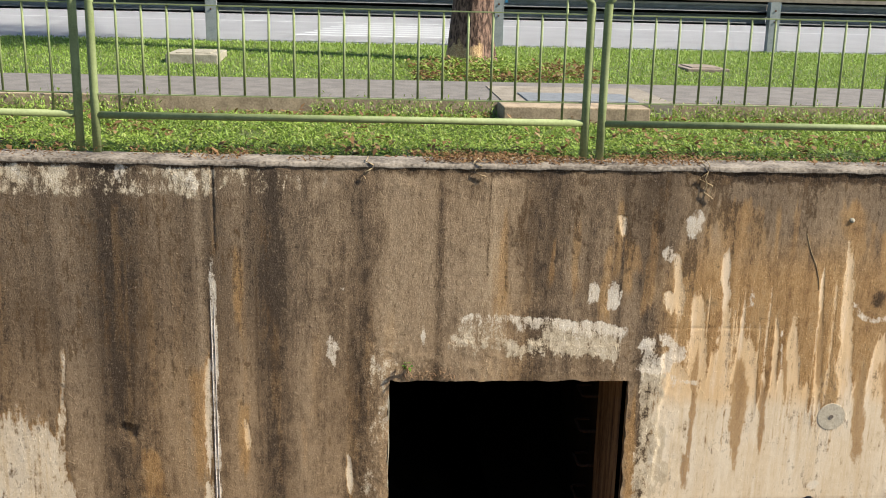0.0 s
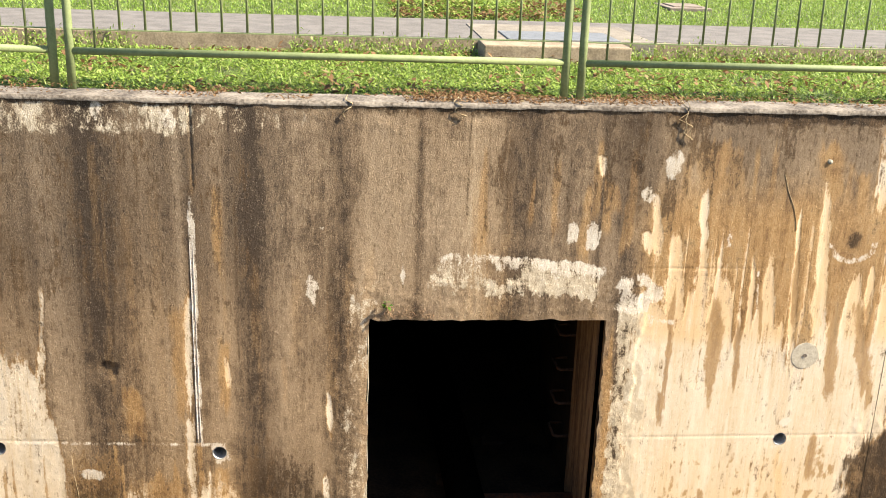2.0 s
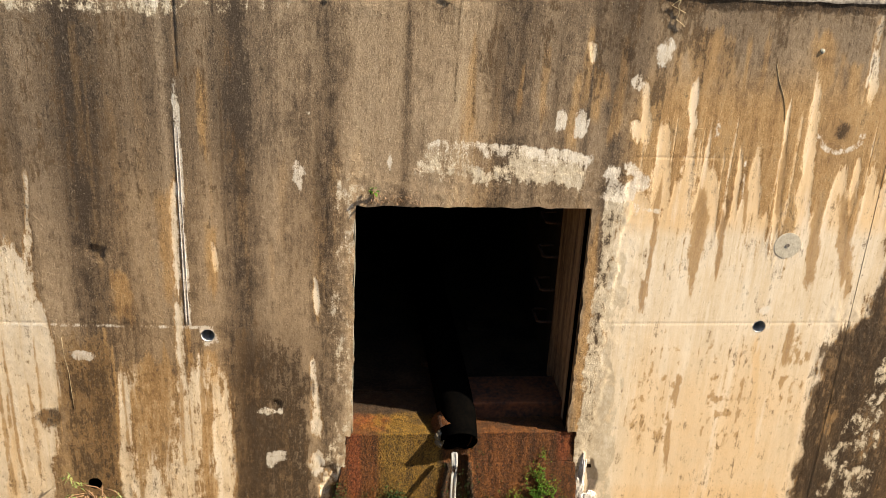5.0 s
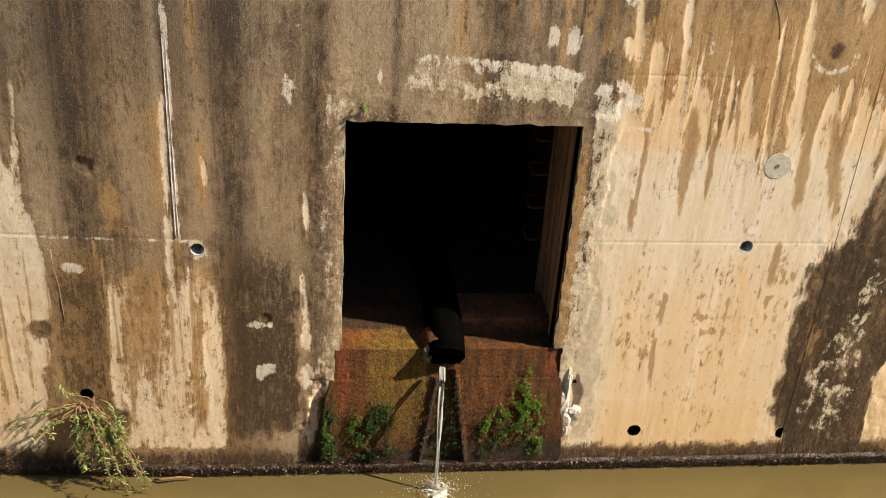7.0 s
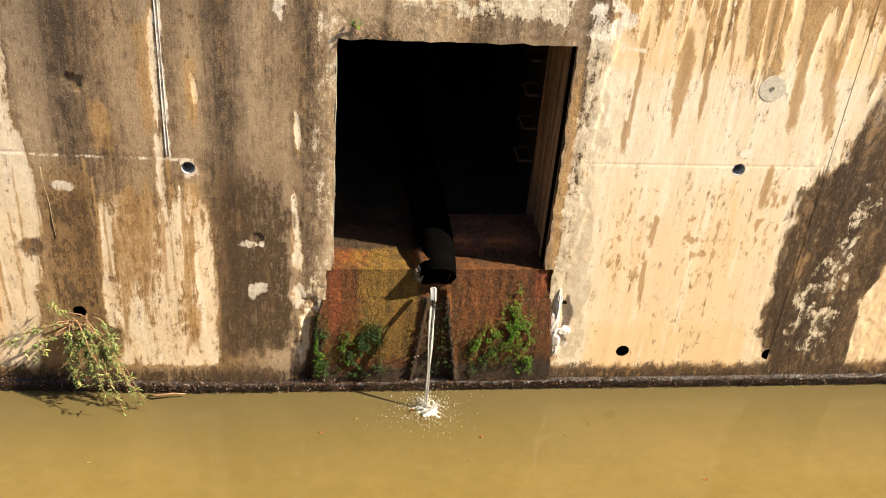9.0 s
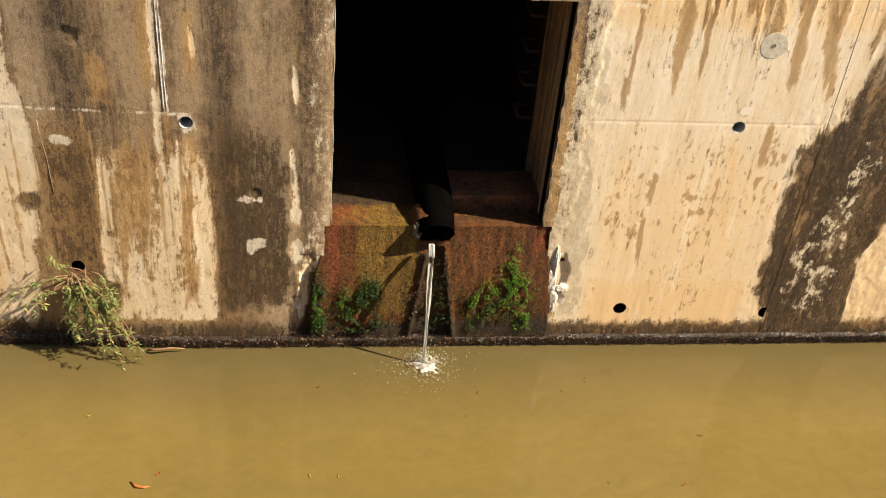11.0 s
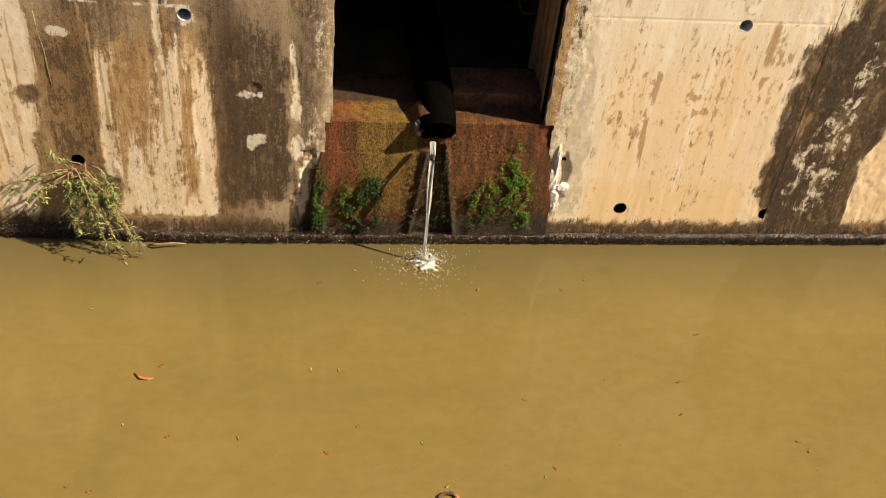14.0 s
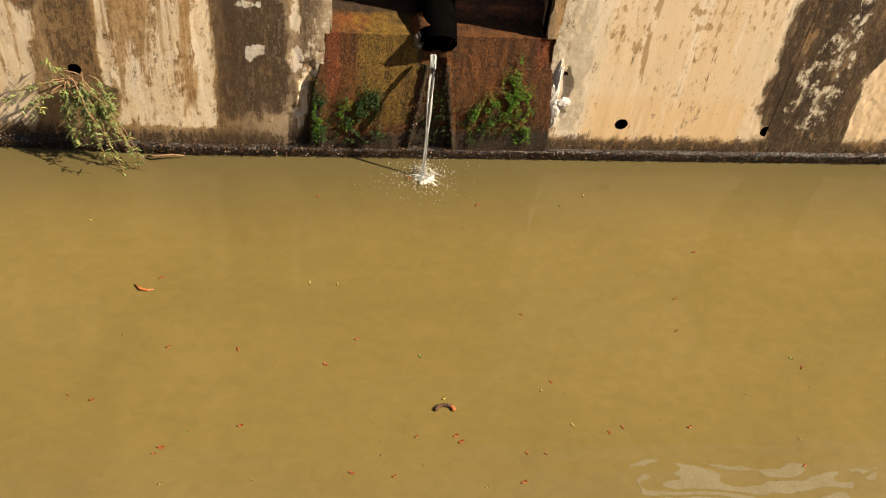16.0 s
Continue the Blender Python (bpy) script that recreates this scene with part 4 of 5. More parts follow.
near = [[ground.verts.new((x, y, TOP)) for y in (-0.3, -60, -900)] for x in (-900, 900)]
for i in range(2):
    ground.faces.new((near[0][i + 1], near[1][i + 1], near[1][i], near[0][i]))
bmesh.ops.recalc_face_normals(ground, faces=ground.faces)
tagged(link_mesh("ground", ground, SOIL), "grassy verge between the canal and the road", "ground", kind="structure")
tagged(link_mesh("path", boxed(-60, 60, 9.18, 10.86, 4.4, 4.785, bevel=0.012), PATH), "worn grey-brown asphalt footpath", "footpath", kind="structure")
KERB = mottled("tan_kerb_concrete", (0.15, 0.108, 0.066), (0.31, 0.235, 0.150), 7.0, 0.9, 0.004)
tagged(link_mesh("path_kerb", boxed(-60, 60, 9.12, 9.178, 4.4, 4.778, bevel=0.008), KERB), "tan stained concrete edge of the footpath", "kerb", kind="structure")
road = bmesh.new()
v = [road.verts.new(p) for p in ((-200, 15.0, 4.90), (200, 15.0, 4.90), (200, 30.0, 5.20), (-200, 30.0, 5.20))]
road.faces.new(v)
bmesh.ops.solidify(road, geom=road.faces[:], thickness=0.06)
tagged(link_mesh("road", road, ROAD), "pale grey asphalt road behind the crash barrier", "road", kind="structure")


# ---- railing ----
def railing(x0, x1, y0, y1):
    """One hoop-ended railing panel: tube hoop, bottom rail, two thin flats, upright bars."""
    thing = new("railing")
    thing.location = (x0, y0, TOP)
    thing.rotation_euler = (0, 0, math.atan2(y1 - y0, x1 - x0))
    w, top, r = math.hypot(x1 - x0, y1 - y0), 1.13, 0.13
    arc = [(r - r * math.cos(a), 0, top - r + r * math.sin(a)) for a in (i * math.pi / 12 for i in range(7))]
    part("post", tube([(0, 0, -0.05), (0, 0, 0.4)] + arc, 0.029, 12), GREEN_PAINT, thing, smooth=False)
    part("post", tube([(w, 0, -0.05), (w, 0, 0.4)] + [(w - x, y, z) for x, y, z in arc], 0.029, 12), GREEN_PAINT, thing)
    part("top_rail", tube([(r, 0, top), (w - r, 0, top)], 0.029, 12), GREEN_PAINT, thing)
    part("bottom_rail", tube([(0.02, 0, 0.235), (w - 0.02, 0, 0.235)], 0.024, 12), GREEN_PAINT, thing)
    for z in (0.375, 0.965):
        part("flat_bar", boxed(0.02, w - 0.02, -0.014, 0.014, z - 0.004, z + 0.004), GREEN_PAINT, thing)
    n = 20
    for i in range(1, n):
        x = w * i / n
        lo, hi = (0.235, top) if i in (1, n - 1) else (0.37, 0.965)
        part("bar", tube([(x, 0, lo), (x, 0, hi)], 0.0085, 8), GREEN_PAINT, thing)
    tagged(thing, "green painted tubular steel railing on the wall top", "railing", "railings on the canal wall")
    return thing


railing(-1.80, 1.51, 7.03, 6.99)
railing(1.62, 4.93, 6.975, 6.975)
railing(5.04, 8.35, 6.975, 6.975)
railing(-5.20, -1.92, 7.32, 7.07)

# ---- crash barrier ----
BLUE = mottled("blue_plastic", (0.018, 0.096, 0.192), (0.03, 0.144, 0.252), 20.0, 0.4, 0.001)


def disc(bm, r, depth, at):
    """A short upright-facing cylinder, its face towards the canal."""
    bmesh.ops.create_cone(bm, cap_ends=True, segments=24, radius1=r, radius2=r * 0.96, depth=depth, matrix=Matrix.Translation(at) @ pose(0, 0, 0, 90, 0, 0))
    return bm


def barrier_post(x):
    bm = bmesh.new()
    box(bm, -0.075, 0.075, -0.004, 0.004, 0, 0.74)
    box(bm, -0.075, -0.067, 0.004, 0.11, 0, 0.74)
    box(bm, 0.067, 0.075, 0.004, 0.11, 0, 0.74)
    return bm


barrier = tagged(new("crash_barrier"), "galvanised steel crash barrier beside the road", "crash barrier")
barrier.location = (0, 14.85, 4.88)
for i in range(-4, 6):
    x = 1.87 + 4.02 * i
    p = part("post", barrier_post(x), ZINC, barrier)
    p.location = (x, 0, 0)
    for z in (0.46, 0.62):
        bolt = part("bolt", disc(bmesh.new(), 0.014, 0.014, (0, -0.008, z)), RUST, p, "small rusty bolt head")
    f = part("footing", boxed(x - 0.15, x + 0.15, -0.12, 0.14, -0.10, 0.015, bevel=0.02), SLAB_DARK, barrier, "brown stained concrete footing")
    part("reflector", boxed(x + 0.11, x + 0.15, 0.17, 0.20, 0.64, 0.70, bevel=0.004), BLUE, barrier, "small blue reflector")
    q = part("spacer", boxed(-0.05, 0.05, 0.112, 0.20, 0.40, 0.73, bevel=0.006), ZINC, barrier)
    q.location = (x, 0, 0)
    bm = bmesh.new()
    prof = [(0.00, 0.0), (0.028, 0.0), (0.06, 0.075), (0.115, 0.085), (0.15, 0.0), (0.19, 0.0), (0.225, 0.085), (0.28, 0.075), (0.312, 0.0), (0.34, 0.0)]
    ends = [[bm.verts.new((xx, 0.205 + d, 0.40 + h)) for h, d in prof] for xx in (x - 0.02, x + 3.99)]
    for k in range(len(prof) - 1):
        bm.faces.new((ends[0][k], ends[1][k], ends[1][k + 1], ends[0][k + 1]))
    bmesh.ops.solidify(bm, geom=bm.faces[:], thickness=0.004)
    part("beam", bm, ZINC, barrier)

# ---- road marks and far side ----
def road_z(y):
    return 4.90 + 0.02 * (y - 15.0) + 0.004


def road_mark(name, x0, x1, y0, y1):
    bm = bmesh.new()
    bm.faces.new([bm.verts.new((x, y, road_z(y))) for x, y in ((x0, y0), (x1, y0), (x1, y1), (x0, y1))])
    ob = link_mesh(name, bm, PAINT_WHITE)
    return tagged(ob, "white painted line on the road", "road marking", kind="structure")


road_mark("edge_line", -60, 60, 19.6, 19.78)
for i in range(6):
    road_mark("warning_bar", -1.1 + 0.12 * i, 1.9, 16.4 + 0.5 * i, 16.62 + 0.5 * i)
tagged(link_mesh("far_wall", boxed(-120, 120, 32.0, 32.4, 5.0, 7.2), PLAIN), "pale stained retaining wall across the road", "wall", kind="structure")
tagged(link_mesh("far_kerb", boxed(-100, 100, 30.0, 30.3, 5.0, 5.34, bevel=0.02), SLAB_DARK), "dark soil-stained kerb across the road", "kerb", kind="structure")

# ---- covers set in the verge and path ----
cover = tagged(new("drain_chamber"), "grey concrete drain chamber with a steel lid in the path", "drain chamber")
part("body", boxed(1.16, 2.42, 8.62, 9.06, 4.5, 4.79, bevel=0.012), KERB, cover)
part("top_slab", boxed(1.2, 2.75, 9.06, 10.35, 4.6, 4.794, bevel=0.006), PLAIN, cover)
part("lid", boxed(1.42, 2.42, 9.0, 9.65, 4.78, 4.806, bevel=0.006), LID, cover, "worn grey steel lid")


def slab_cover(x0, x1, y0, y1, z, rise, material):
    thing = new("inspection_cover")
    part("frame", boxed(x0, x1, y0, y1, z - 0.1, z + rise, bevel=0.012), material, thing)
    mx, my = (x1 - x0) * 0.16, (y1 - y0) * 0.16
    part("lid", boxed(x0 + mx, x1 - mx, y0 + my, y1 - my, z + rise - 0.02, z + rise + 0.012, bevel=0.008), material, thing)
    return tagged(thing, "weathered concrete inspection cover in the grass", "inspection cover")


slab_cover(-2.26, -1.68, 12.0, 12.85, 4.84, 0.085, SLAB)
slab_cover(3.82, 4.34, 12.15, 12.85, 4.85, 0.012, SLAB_DARK)

# ---- tree ----
def tree_skin(a, h, out=0.0):
    """A point of the trunk's surface at an angle and a height."""
    flare = 0.10 * math.exp(-max(h, 0) * 4.5) * (0.6 + 0.4 * math.cos(a * 5 + 1))
    rr = (0.265 - 0.02 * h) + flare + 0.016 * noise.noise((math.cos(a) * 3, math.sin(a) * 3, h * 2.2)) + out
    return (math.cos(a) * rr + 0.035 * h, math.sin(a) * rr, h)


def tree(x, y, z):
    thing = new("tree")
    thing.location = (x, y, z)
    rnd = random.Random(4)
    bm = bmesh.new()
    prev = None
    for k in range(40):
        h = -0.1 + k * 0.14
        rings = []
        for s in range(28):
            a = 2 * math.pi * s / 28
            rings.append(bm.verts.new(tree_skin(a, h)))
        if prev:
            for s in range(28):
                bm.faces.new((prev[s], prev[(s + 1) % 28], rings[(s + 1) % 28], rings[s]))
        prev = rings
    bm.faces.new(prev)
    part("trunk", bm, BARK, thing, smooth=True)
    tips = []
    for i in range(9):
        a, up = i * 2.4, rnd.uniform(1.6, 3.0)
        b = Vector((0.19, 0, 5.3))
        e = b + Vector((math.cos(a) * rnd.uniform(1.2, 2.2), math.sin(a) * rnd.uniform(1.2, 2.2), up))
        m = b.lerp(e, 0.5) + Vector((rnd.uniform(-0.2, 0.2), rnd.uniform(-0.2, 0.2), 0.1))
        part("limb", tube([b, m, e], [0.09, 0.055, 0.02], 8), BARK, thing)
        tips += [m, e, e]
    rs = np.random.RandomState(8)
    n = 9000
    base = np.array([tuple(t) for t in tips])[rs.randint(0, len(tips), n)] + rs.normal(0, 0.42, (n, 3))
    leaf_mesh("crown", base, rs, 0.10, 0.05, SHRUB_LEAF, thing, 0.4)
    return tagged(thing, "street tree with rough grey-brown trunk on the verge", "tree")


def leaf_mesh(name, base, rs, length, width, material, parent, droop=0.0, upright=False):
    """Many folded four-cornered leaves or blades at the given feet."""
    n = len(base)
    a = rs.uniform(0, 2 * np.pi, n)
    el = rs.uniform(0.35, 1.35, n) if upright else rs.uniform(-0.5 - droop, 0.9, n)
    d = np.stack([np.cos(a) * np.cos(el), np.sin(a) * np.cos(el), np.sin(el)], 1)
    side = np.stack([-np.sin(a), np.cos(a), rs.uniform(-0.4, 0.4, n)], 1)
    L = (length * rs.uniform(0.55, 1.35, n))[:, None]
    W = (width * rs.uniform(0.6, 1.3, n))[:, None]
    bend = np.array([0, 0, -1.0]) * L * rs.uniform(0.05, 0.35, n)[:, None]
    v = np.stack([base, base + d * L * 0.5 + side * W * 0.5, base + d * L + bend, base + d * L * 0.5 - side * W * 0.5], 1).reshape(-1, 3)
    return arrays_mesh(name, v, np.arange(4 * n).reshape(n, 4), material, parent)


tree(1.27, 12.8, 4.83)


# ---- grass, weeds and litter ----
def ground_z(y):
    return np.interp(y, [6.95, 7.3, 8.3, 9.1, 11.0, 12.5, 14.95], [4.58, 4.60, 4.63, 4.63, 4.76, 4.84, 4.90])


def scatter(rs, n, x0, x1, y0, y1, spot=0.0, seed=5):
    x, y = rs.uniform(x0, x1, n), rs.uniform(y0, y1, n)
    if spot:
        keep = fractal(x * 2.2, y * 2.2, seed, 3) > spot
        x, y = x[keep], y[keep]
    return np.stack([x, y, ground_z(y)], 1)


rs = np.random.RandomState(3)
feet = scatter(rs, 95000, -5.2, 9.0, 10.95, 14.95)
clear = ~(((feet[:, 0] > -2.28) & (feet[:, 0] < -1.66) & (feet[:, 1] > 11.98) & (feet[:, 1] < 12.87)) | ((feet[:, 0] > 3.80) & (feet[:, 0] < 4.36) & (feet[:, 1] > 12.1) & (feet[:, 1] < 12.87)))
tagged(leaf_mesh("lawn", feet[clear], rs, 0.048, 0.009, GRASS, None, 0, True), "short bright green lawn on the road verge", "grass", kind="stuff")
feet = scatter(rs, 80000, -4.2, 6.2, 7.08, 9.05, 0.27)
clear = ~((feet[:, 0] > 1.14) & (feet[:, 0] < 2.44) & (feet[:, 1] > 8.6))
tagged(leaf_mesh("weeds", feet[clear] + np.array([0, 0, 1]) * rs.uniform(0, 0.045, (clear.sum(), 1)), rs, 0.038, 0.013, WEEDS, None, 0.1), "leafy green weeds along the wall top", "weeds", kind="stuff")
kerb = scatter(rs, 9000, -4.2, 6.2, 8.75, 9.17)
kerb = kerb[~(((kerb[:, 0] > -1.75) & (kerb[:, 0] < -0.45)) | ((kerb[:, 0] > 1.14) & (kerb[:, 0] < 2.44)))]
kerb[:, 2] += np.abs(rs.normal(0.05, 0.05, len(kerb)))
tagged(leaf_mesh("kerb_weeds", kerb, rs, 0.05, 0.013, WEEDS, None, 0, True), "green weeds grown up against the path edge", "weeds", kind="stuff")
mound = np.stack([rs.normal(1.35, 0.42, 2600), rs.normal(11.75, 0.42, 2600), np.zeros(2600)], 1)
mound = mound[mound[:, 1] > 10.95]
mound[:, 2] = ground_z(mound[:, 1]) + rs.uniform(0.0, 0.10, len(mound))
tagged(leaf_mesh("tree_foot_weeds", mound, rs, 0.07, 0.024, WEEDS, None, 0.1), "weeds tangled with dead leaves round the tree foot", "weeds", kind="stuff")
feet = scatter(rs, 7000, -4.2, 6.2, 7.1, 9.05)
tagged(leaf_mesh("grass_tufts", feet, rs, 0.085, 0.009, GRASS, None, 0, True), "thin grass blades among the weeds", "grass", kind="stuff")
spots = np.concatenate([scatter(rs, 3000, -4.0, 6.0, 6.95, 8.9, 0.48, 9), scatter(rs, 1600, 0.5, 2.6, 10.95, 12.4, 0.4, 4)])
spots[:, 2] += rs.uniform(0.02, 0.075, len(spots))
tagged(leaf_mesh("leaf_litter", spots, rs, 0.07, 0.035, LITTER, None), "brown dead leaves lying in the weeds", "leaf litter", kind="stuff")
cx = np.concatenate([rs.uniform(-2.6, 4.8, 1600), rs.normal(0.9, 0.9, 3400)])
cy = WALL_Y + 0.03 + np.abs(rs.normal(0.19, 0.12, 5000)) + np.clip(-1.0 - cx, 0, None) * 0.05
keep = fractal(cx * 1.5, cy * 3, 77, 3) + 0.25 * (cy - WALL_Y) > 0.5
crumbs = np.stack([cx, cy, TOP + rs.uniform(0.010, 0.024, 5000)], 1)[keep]
tagged(leaf_mesh("coping_litter", crumbs, rs, 0.042, 0.012, LITTER, None), "dry leaf litter strewn on the coping", "leaf litter", kind="stuff")

# ---- pipe, stream and splash ----
pipe = tagged(new("outlet_pipe"), "black pipe discharging water from the culvert mouth", "pipe")
PX = 0.985
WET_MORTAR = mottled("wet_mortar", (0.06, 0.045, 0.025), (0.20, 0.16, 0.10), 25.0, 0.5, 0.004, 110.0)
centre = [(PX - 0.12, 9.5, 1.60), (PX - 0.05, 8.0, 1.50), (PX, 6.98, 1.36), (PX + 0.01, 6.76, 1.315), (PX + 0.010, 6.65, 1.255), (PX + 0.010, 6.555, 1.205)]
part("barrel", tube(centre, [0.152, 0.152, 0.150, 0.148, 0.146, 0.143], 28, caps=False), PIPE_MAT, pipe)
part("bore", tube([(x, y, z) for x, y, z in centre], [0.136, 0.136, 0.136, 0.134, 0.132, 0.129], 28, caps=False), PIPE_MAT, pipe)
part("mortar_collar", tube([(PX - 0.03, 6.76, 1.24), (PX - 0.03, 6.60, 1.215)], [0.165, 0.150], 24, caps=False), BLOCK_MAT, pipe, "rough mortar bed round the pipe")

for k in range(2):
    a = math.pi * (0.95 + 0.15 * k)
    bm = bmesh.new()
    bmesh.ops.create_icosphere(bm, subdivisions=4, radius=1.0)
    for v in bm.verts:
        n = 0.30 * noise.noise(v.co * 2.0 + Vector((k * 5, 0, 0))) + 0.12 * noise.noise(v.co * 7)
        v.co = Vector((v.co.x * 0.034, v.co.y * 0.05, v.co.z * 0.045)) * (1 + n) + Vector((PX + 0.145 * math.cos(a), 6.615, 1.215 + 0.13 * math.sin(a)))
    part("mortar_lump", bm, WET_MORTAR, pipe, "pale mortar smeared under the pipe", True)

stream = tagged(new("water_jet"), "thin clear stream falling from the pipe", "water")
rnd = random.Random(12)
for k in range(6):
    pts, rad = [], []
    ox, oy = rnd.uniform(-0.027, 0.027), rnd.uniform(-0.012, 0.012)
    for i in range(16):
        u = i / 15
        z = 1.115 - (1.115 - WATER) * u
        squeeze = 1 - 0.65 * min(1, u * 1.2)
        pts.append((PX - 0.02 - 0.02 * u + ox * squeeze + 0.004 * math.sin(9 * u + k), 6.545 - 0.24 * math.sqrt(u) + oy * squeeze, z))
        rad.append((0.0070 - 0.003 * u) * (1 + 0.25 * math.sin(14 * u + 2 * k)))
    part("strand", tube(pts, rad, 8), STREAM_MAT, stream)

splash = tagged(new("splash"), "white foaming splash where the stream hits the water", "splash")
bm = bmesh.new()
SX, SY = 0.965, 6.30
prev = None
for ring in range(9):
    r = 0.012 + ring * 0.0200
    cur = []
    for s in range(40):
        a = 2 * math.pi * s / 40
        h = 0.030 * math.exp(-(ring / 2.2) ** 2) + 0.016 * noise.noise((math.cos(a) * 5.2, math.sin(a) * 5.2, ring * 1.3)) - 0.004 * ring * 0.3
        rr = r * (1 + 0.35 * noise.noise((math.cos(a) * 1.7, math.sin(a) * 1.7, 3 + ring * 0.3)))
        cur.append(bm.verts.new((SX + math.cos(a) * rr, SY + math.sin(a) * rr, WATER + max(h, -0.006))))
    if prev:
        for s in range(40):
            bm.faces.new((prev[s], prev[(s + 1) % 40], cur[(s + 1) % 40], cur[s]))
    prev = cur
part("foam", bm, FOAM, splash, smooth=True)
rnd = random.Random(23)
for k in range(26):
    a, reach, rise = rnd.uniform(0, 6.283), rnd.uniform(0.07, 0.22), rnd.uniform(0.02, 0.10)
    pts = [(SX + math.cos(a) * (0.015 + reach * u), SY + math.sin(a) * (0.015 + reach * u), WATER + 0.004 + rise * 4 * u * (1 - u) * 0.9) for u in (0.0, 0.15, 0.3, 0.45, 0.6, 0.72)]
    part("spray", tube(pts, [0.0045, 0.0038, 0.0030, 0.0024, 0.0018, 0.0010], 6), STREAM_MAT, splash, "thin clear jet of spray")
rs = np.random.RandomState(21)
bm = bmesh.new()
for i in range(800):
    a, r = rs.uniform(0, 2 * math.pi), abs(rs.normal(0.07, 0.14))
    size = rs.uniform(0.0010, 0.0036)
    at = (SX + math.cos(a) * r * 1.15, SY + math.sin(a) * r, WATER + 0.004 + abs(rs.normal(0, 0.075)) * math.exp(-r * 7))
    bmesh.ops.create_icosphere(bm, subdivisions=1, radius=size, matrix=Matrix.LocRotScale(at, None, (1, 1, rs.uniform(0.8, 2.2))))
tagged(part("droplets", bm, FOAM, splash), kind="stuff")

# ---- weep holes ----
for x, z, r in WEEPS:
    y = WALL_Y + float(bend_left(np.array([x]))[0])
    thing = new("weep_hole")
    thing.location = (x, y, z)
    upper = z > 2
    m = PVC if upper else PIPE_MAT
    sleeve = bmesh.new()
    sides = 24
    rings = [[sleeve.verts.new((math.cos(a) * rr, yy, math.sin(a) * rr)) for a in (2 * math.pi * k / sides for k in range(sides))] for rr, yy in ((r * 1.04, 0.004), (r * 0.95, 0.002), (r * 0.95, 0.25), (r * 1.04, 0.25))]
    for a, b in zip(rings, rings[1:]):
        for k in range(sides):
            sleeve.faces.new((a[k], b[k], b[(k + 1) % sides], a[(k + 1) % sides]))
    part("sleeve", sleeve, m, thing, smooth=False)
    end = bmesh.new()
    bmesh.ops.create_circle(end, cap_ends=True, segments=24, radius=r, matrix=pose(0, 0.24, 0, 90, 0, 0))
    part("silt", end, TUNNEL, thing)
    tagged(thing, "round plastic weep hole sleeve in the concrete wall" if upper else "dark round drain hole low in the wall", "weep hole", "weep holes in the wall")


# ---- things on the wall ----
plug = tagged(new("mortar_plug"), "round grey mortar plug set in the wall", "mortar plug")
part("face", disc(bmesh.new(), 0.105, 0.02, (3.335, WALL_Y + 0.008, 2.855)), DISC_MAT, plug)
part("dimple", disc(bmesh.new(), 0.016, 0.004, (3.335, WALL_Y - 0.003, 2.855)), SLAB_DARK, plug)
part("rim", tube([(3.335 + 0.118 * math.cos(a), WALL_Y + 0.010, 2.855 + 0.118 * math.sin(a)) for a in (2 * math.pi * k / 40 for k in range(41))], 0.008, 6), SLAB, plug)
bolt = tagged(new("wall_bolt"), "small grey mortar-capped bolt in the wall", "bolt")
bm = bmesh.new()
bmesh.ops.create_icosphere(bm, subdivisions=2, radius=0.022)
for v in bm.verts:
    v.co = Vector((v.co.x, v.co.y * 0.7, v.co.z * 0.9)) * (1 + 0.2 * noise.noise(v.co * 40))
ob = part("cap", bm, SLAB, bolt)
ob.location = (3.303, WALL_Y + 0.004, 4.294)


def lump(name, x, y, z, sx, sy, sz, seed, material, parent, label=""):
    bm = bmesh.new()
    bmesh.ops.create_icosphere(bm, subdivisions=4, radius=1.0)
    o = Vector((seed * 3.1, seed * 1.7, seed))
    for v in bm.verts:
        n = 0.45 * noise.noise(v.co * 1.6 + o) + 0.25 * noise.noise(v.co * 4.5 + o) + 0.12 * noise.noise(v.co * 11 + o)
        v.co = Vector((v.co.x * sx, v.co.y * sy, v.co.z * sz)) * (1 + n)
        v.co += Vector((x, y, z))
    return part(name, bm, material, parent, label, True)


crust = tagged(new("lime_deposit"), "lumpy white lime deposit beside the outlet block", "lime deposit")
for i, (x, z, sx, sz) in enumerate(((1.99, 0.88, 0.020, 0.13), (1.975, 0.72, 0.035, 0.10), (2.06, 0.63, 0.055, 0.05), (2.0, 0.55, 0.045, 0.11), (2.01, 0.43, 0.02, 0.06))):
    lump("crust", x + 0.015, WALL_Y - 0.006, z, sx * 1.25, 0.016, sz * 1.0, i + 2, LIME, crust)


def iron_rung(z):
    thing = new("step_iron")
    thing.location = (OP_X1, WALL_Y + 1.0, z)
    part("rung", tube([(0.02, -0.12, 0), (-0.10, -0.12, 0), (-0.12, -0.10, 0), (-0.12, 0.10, 0), (-0.10, 0.12, 0), (0.02, 0.12, 0)], 0.012, 8), RUST, thing)
    return tagged(thing, "rusty step iron in the culvert side wall", "step iron", "step irons in the culvert")


for k in range(5):
    iron_rung(1.75 + 0.30 * k)

# Pale bricks given the near-black culvert colour in place of shade.
rubble = tagged(new("broken_brick"), "broken brick lying in the culvert, its shade painted on", "brick")
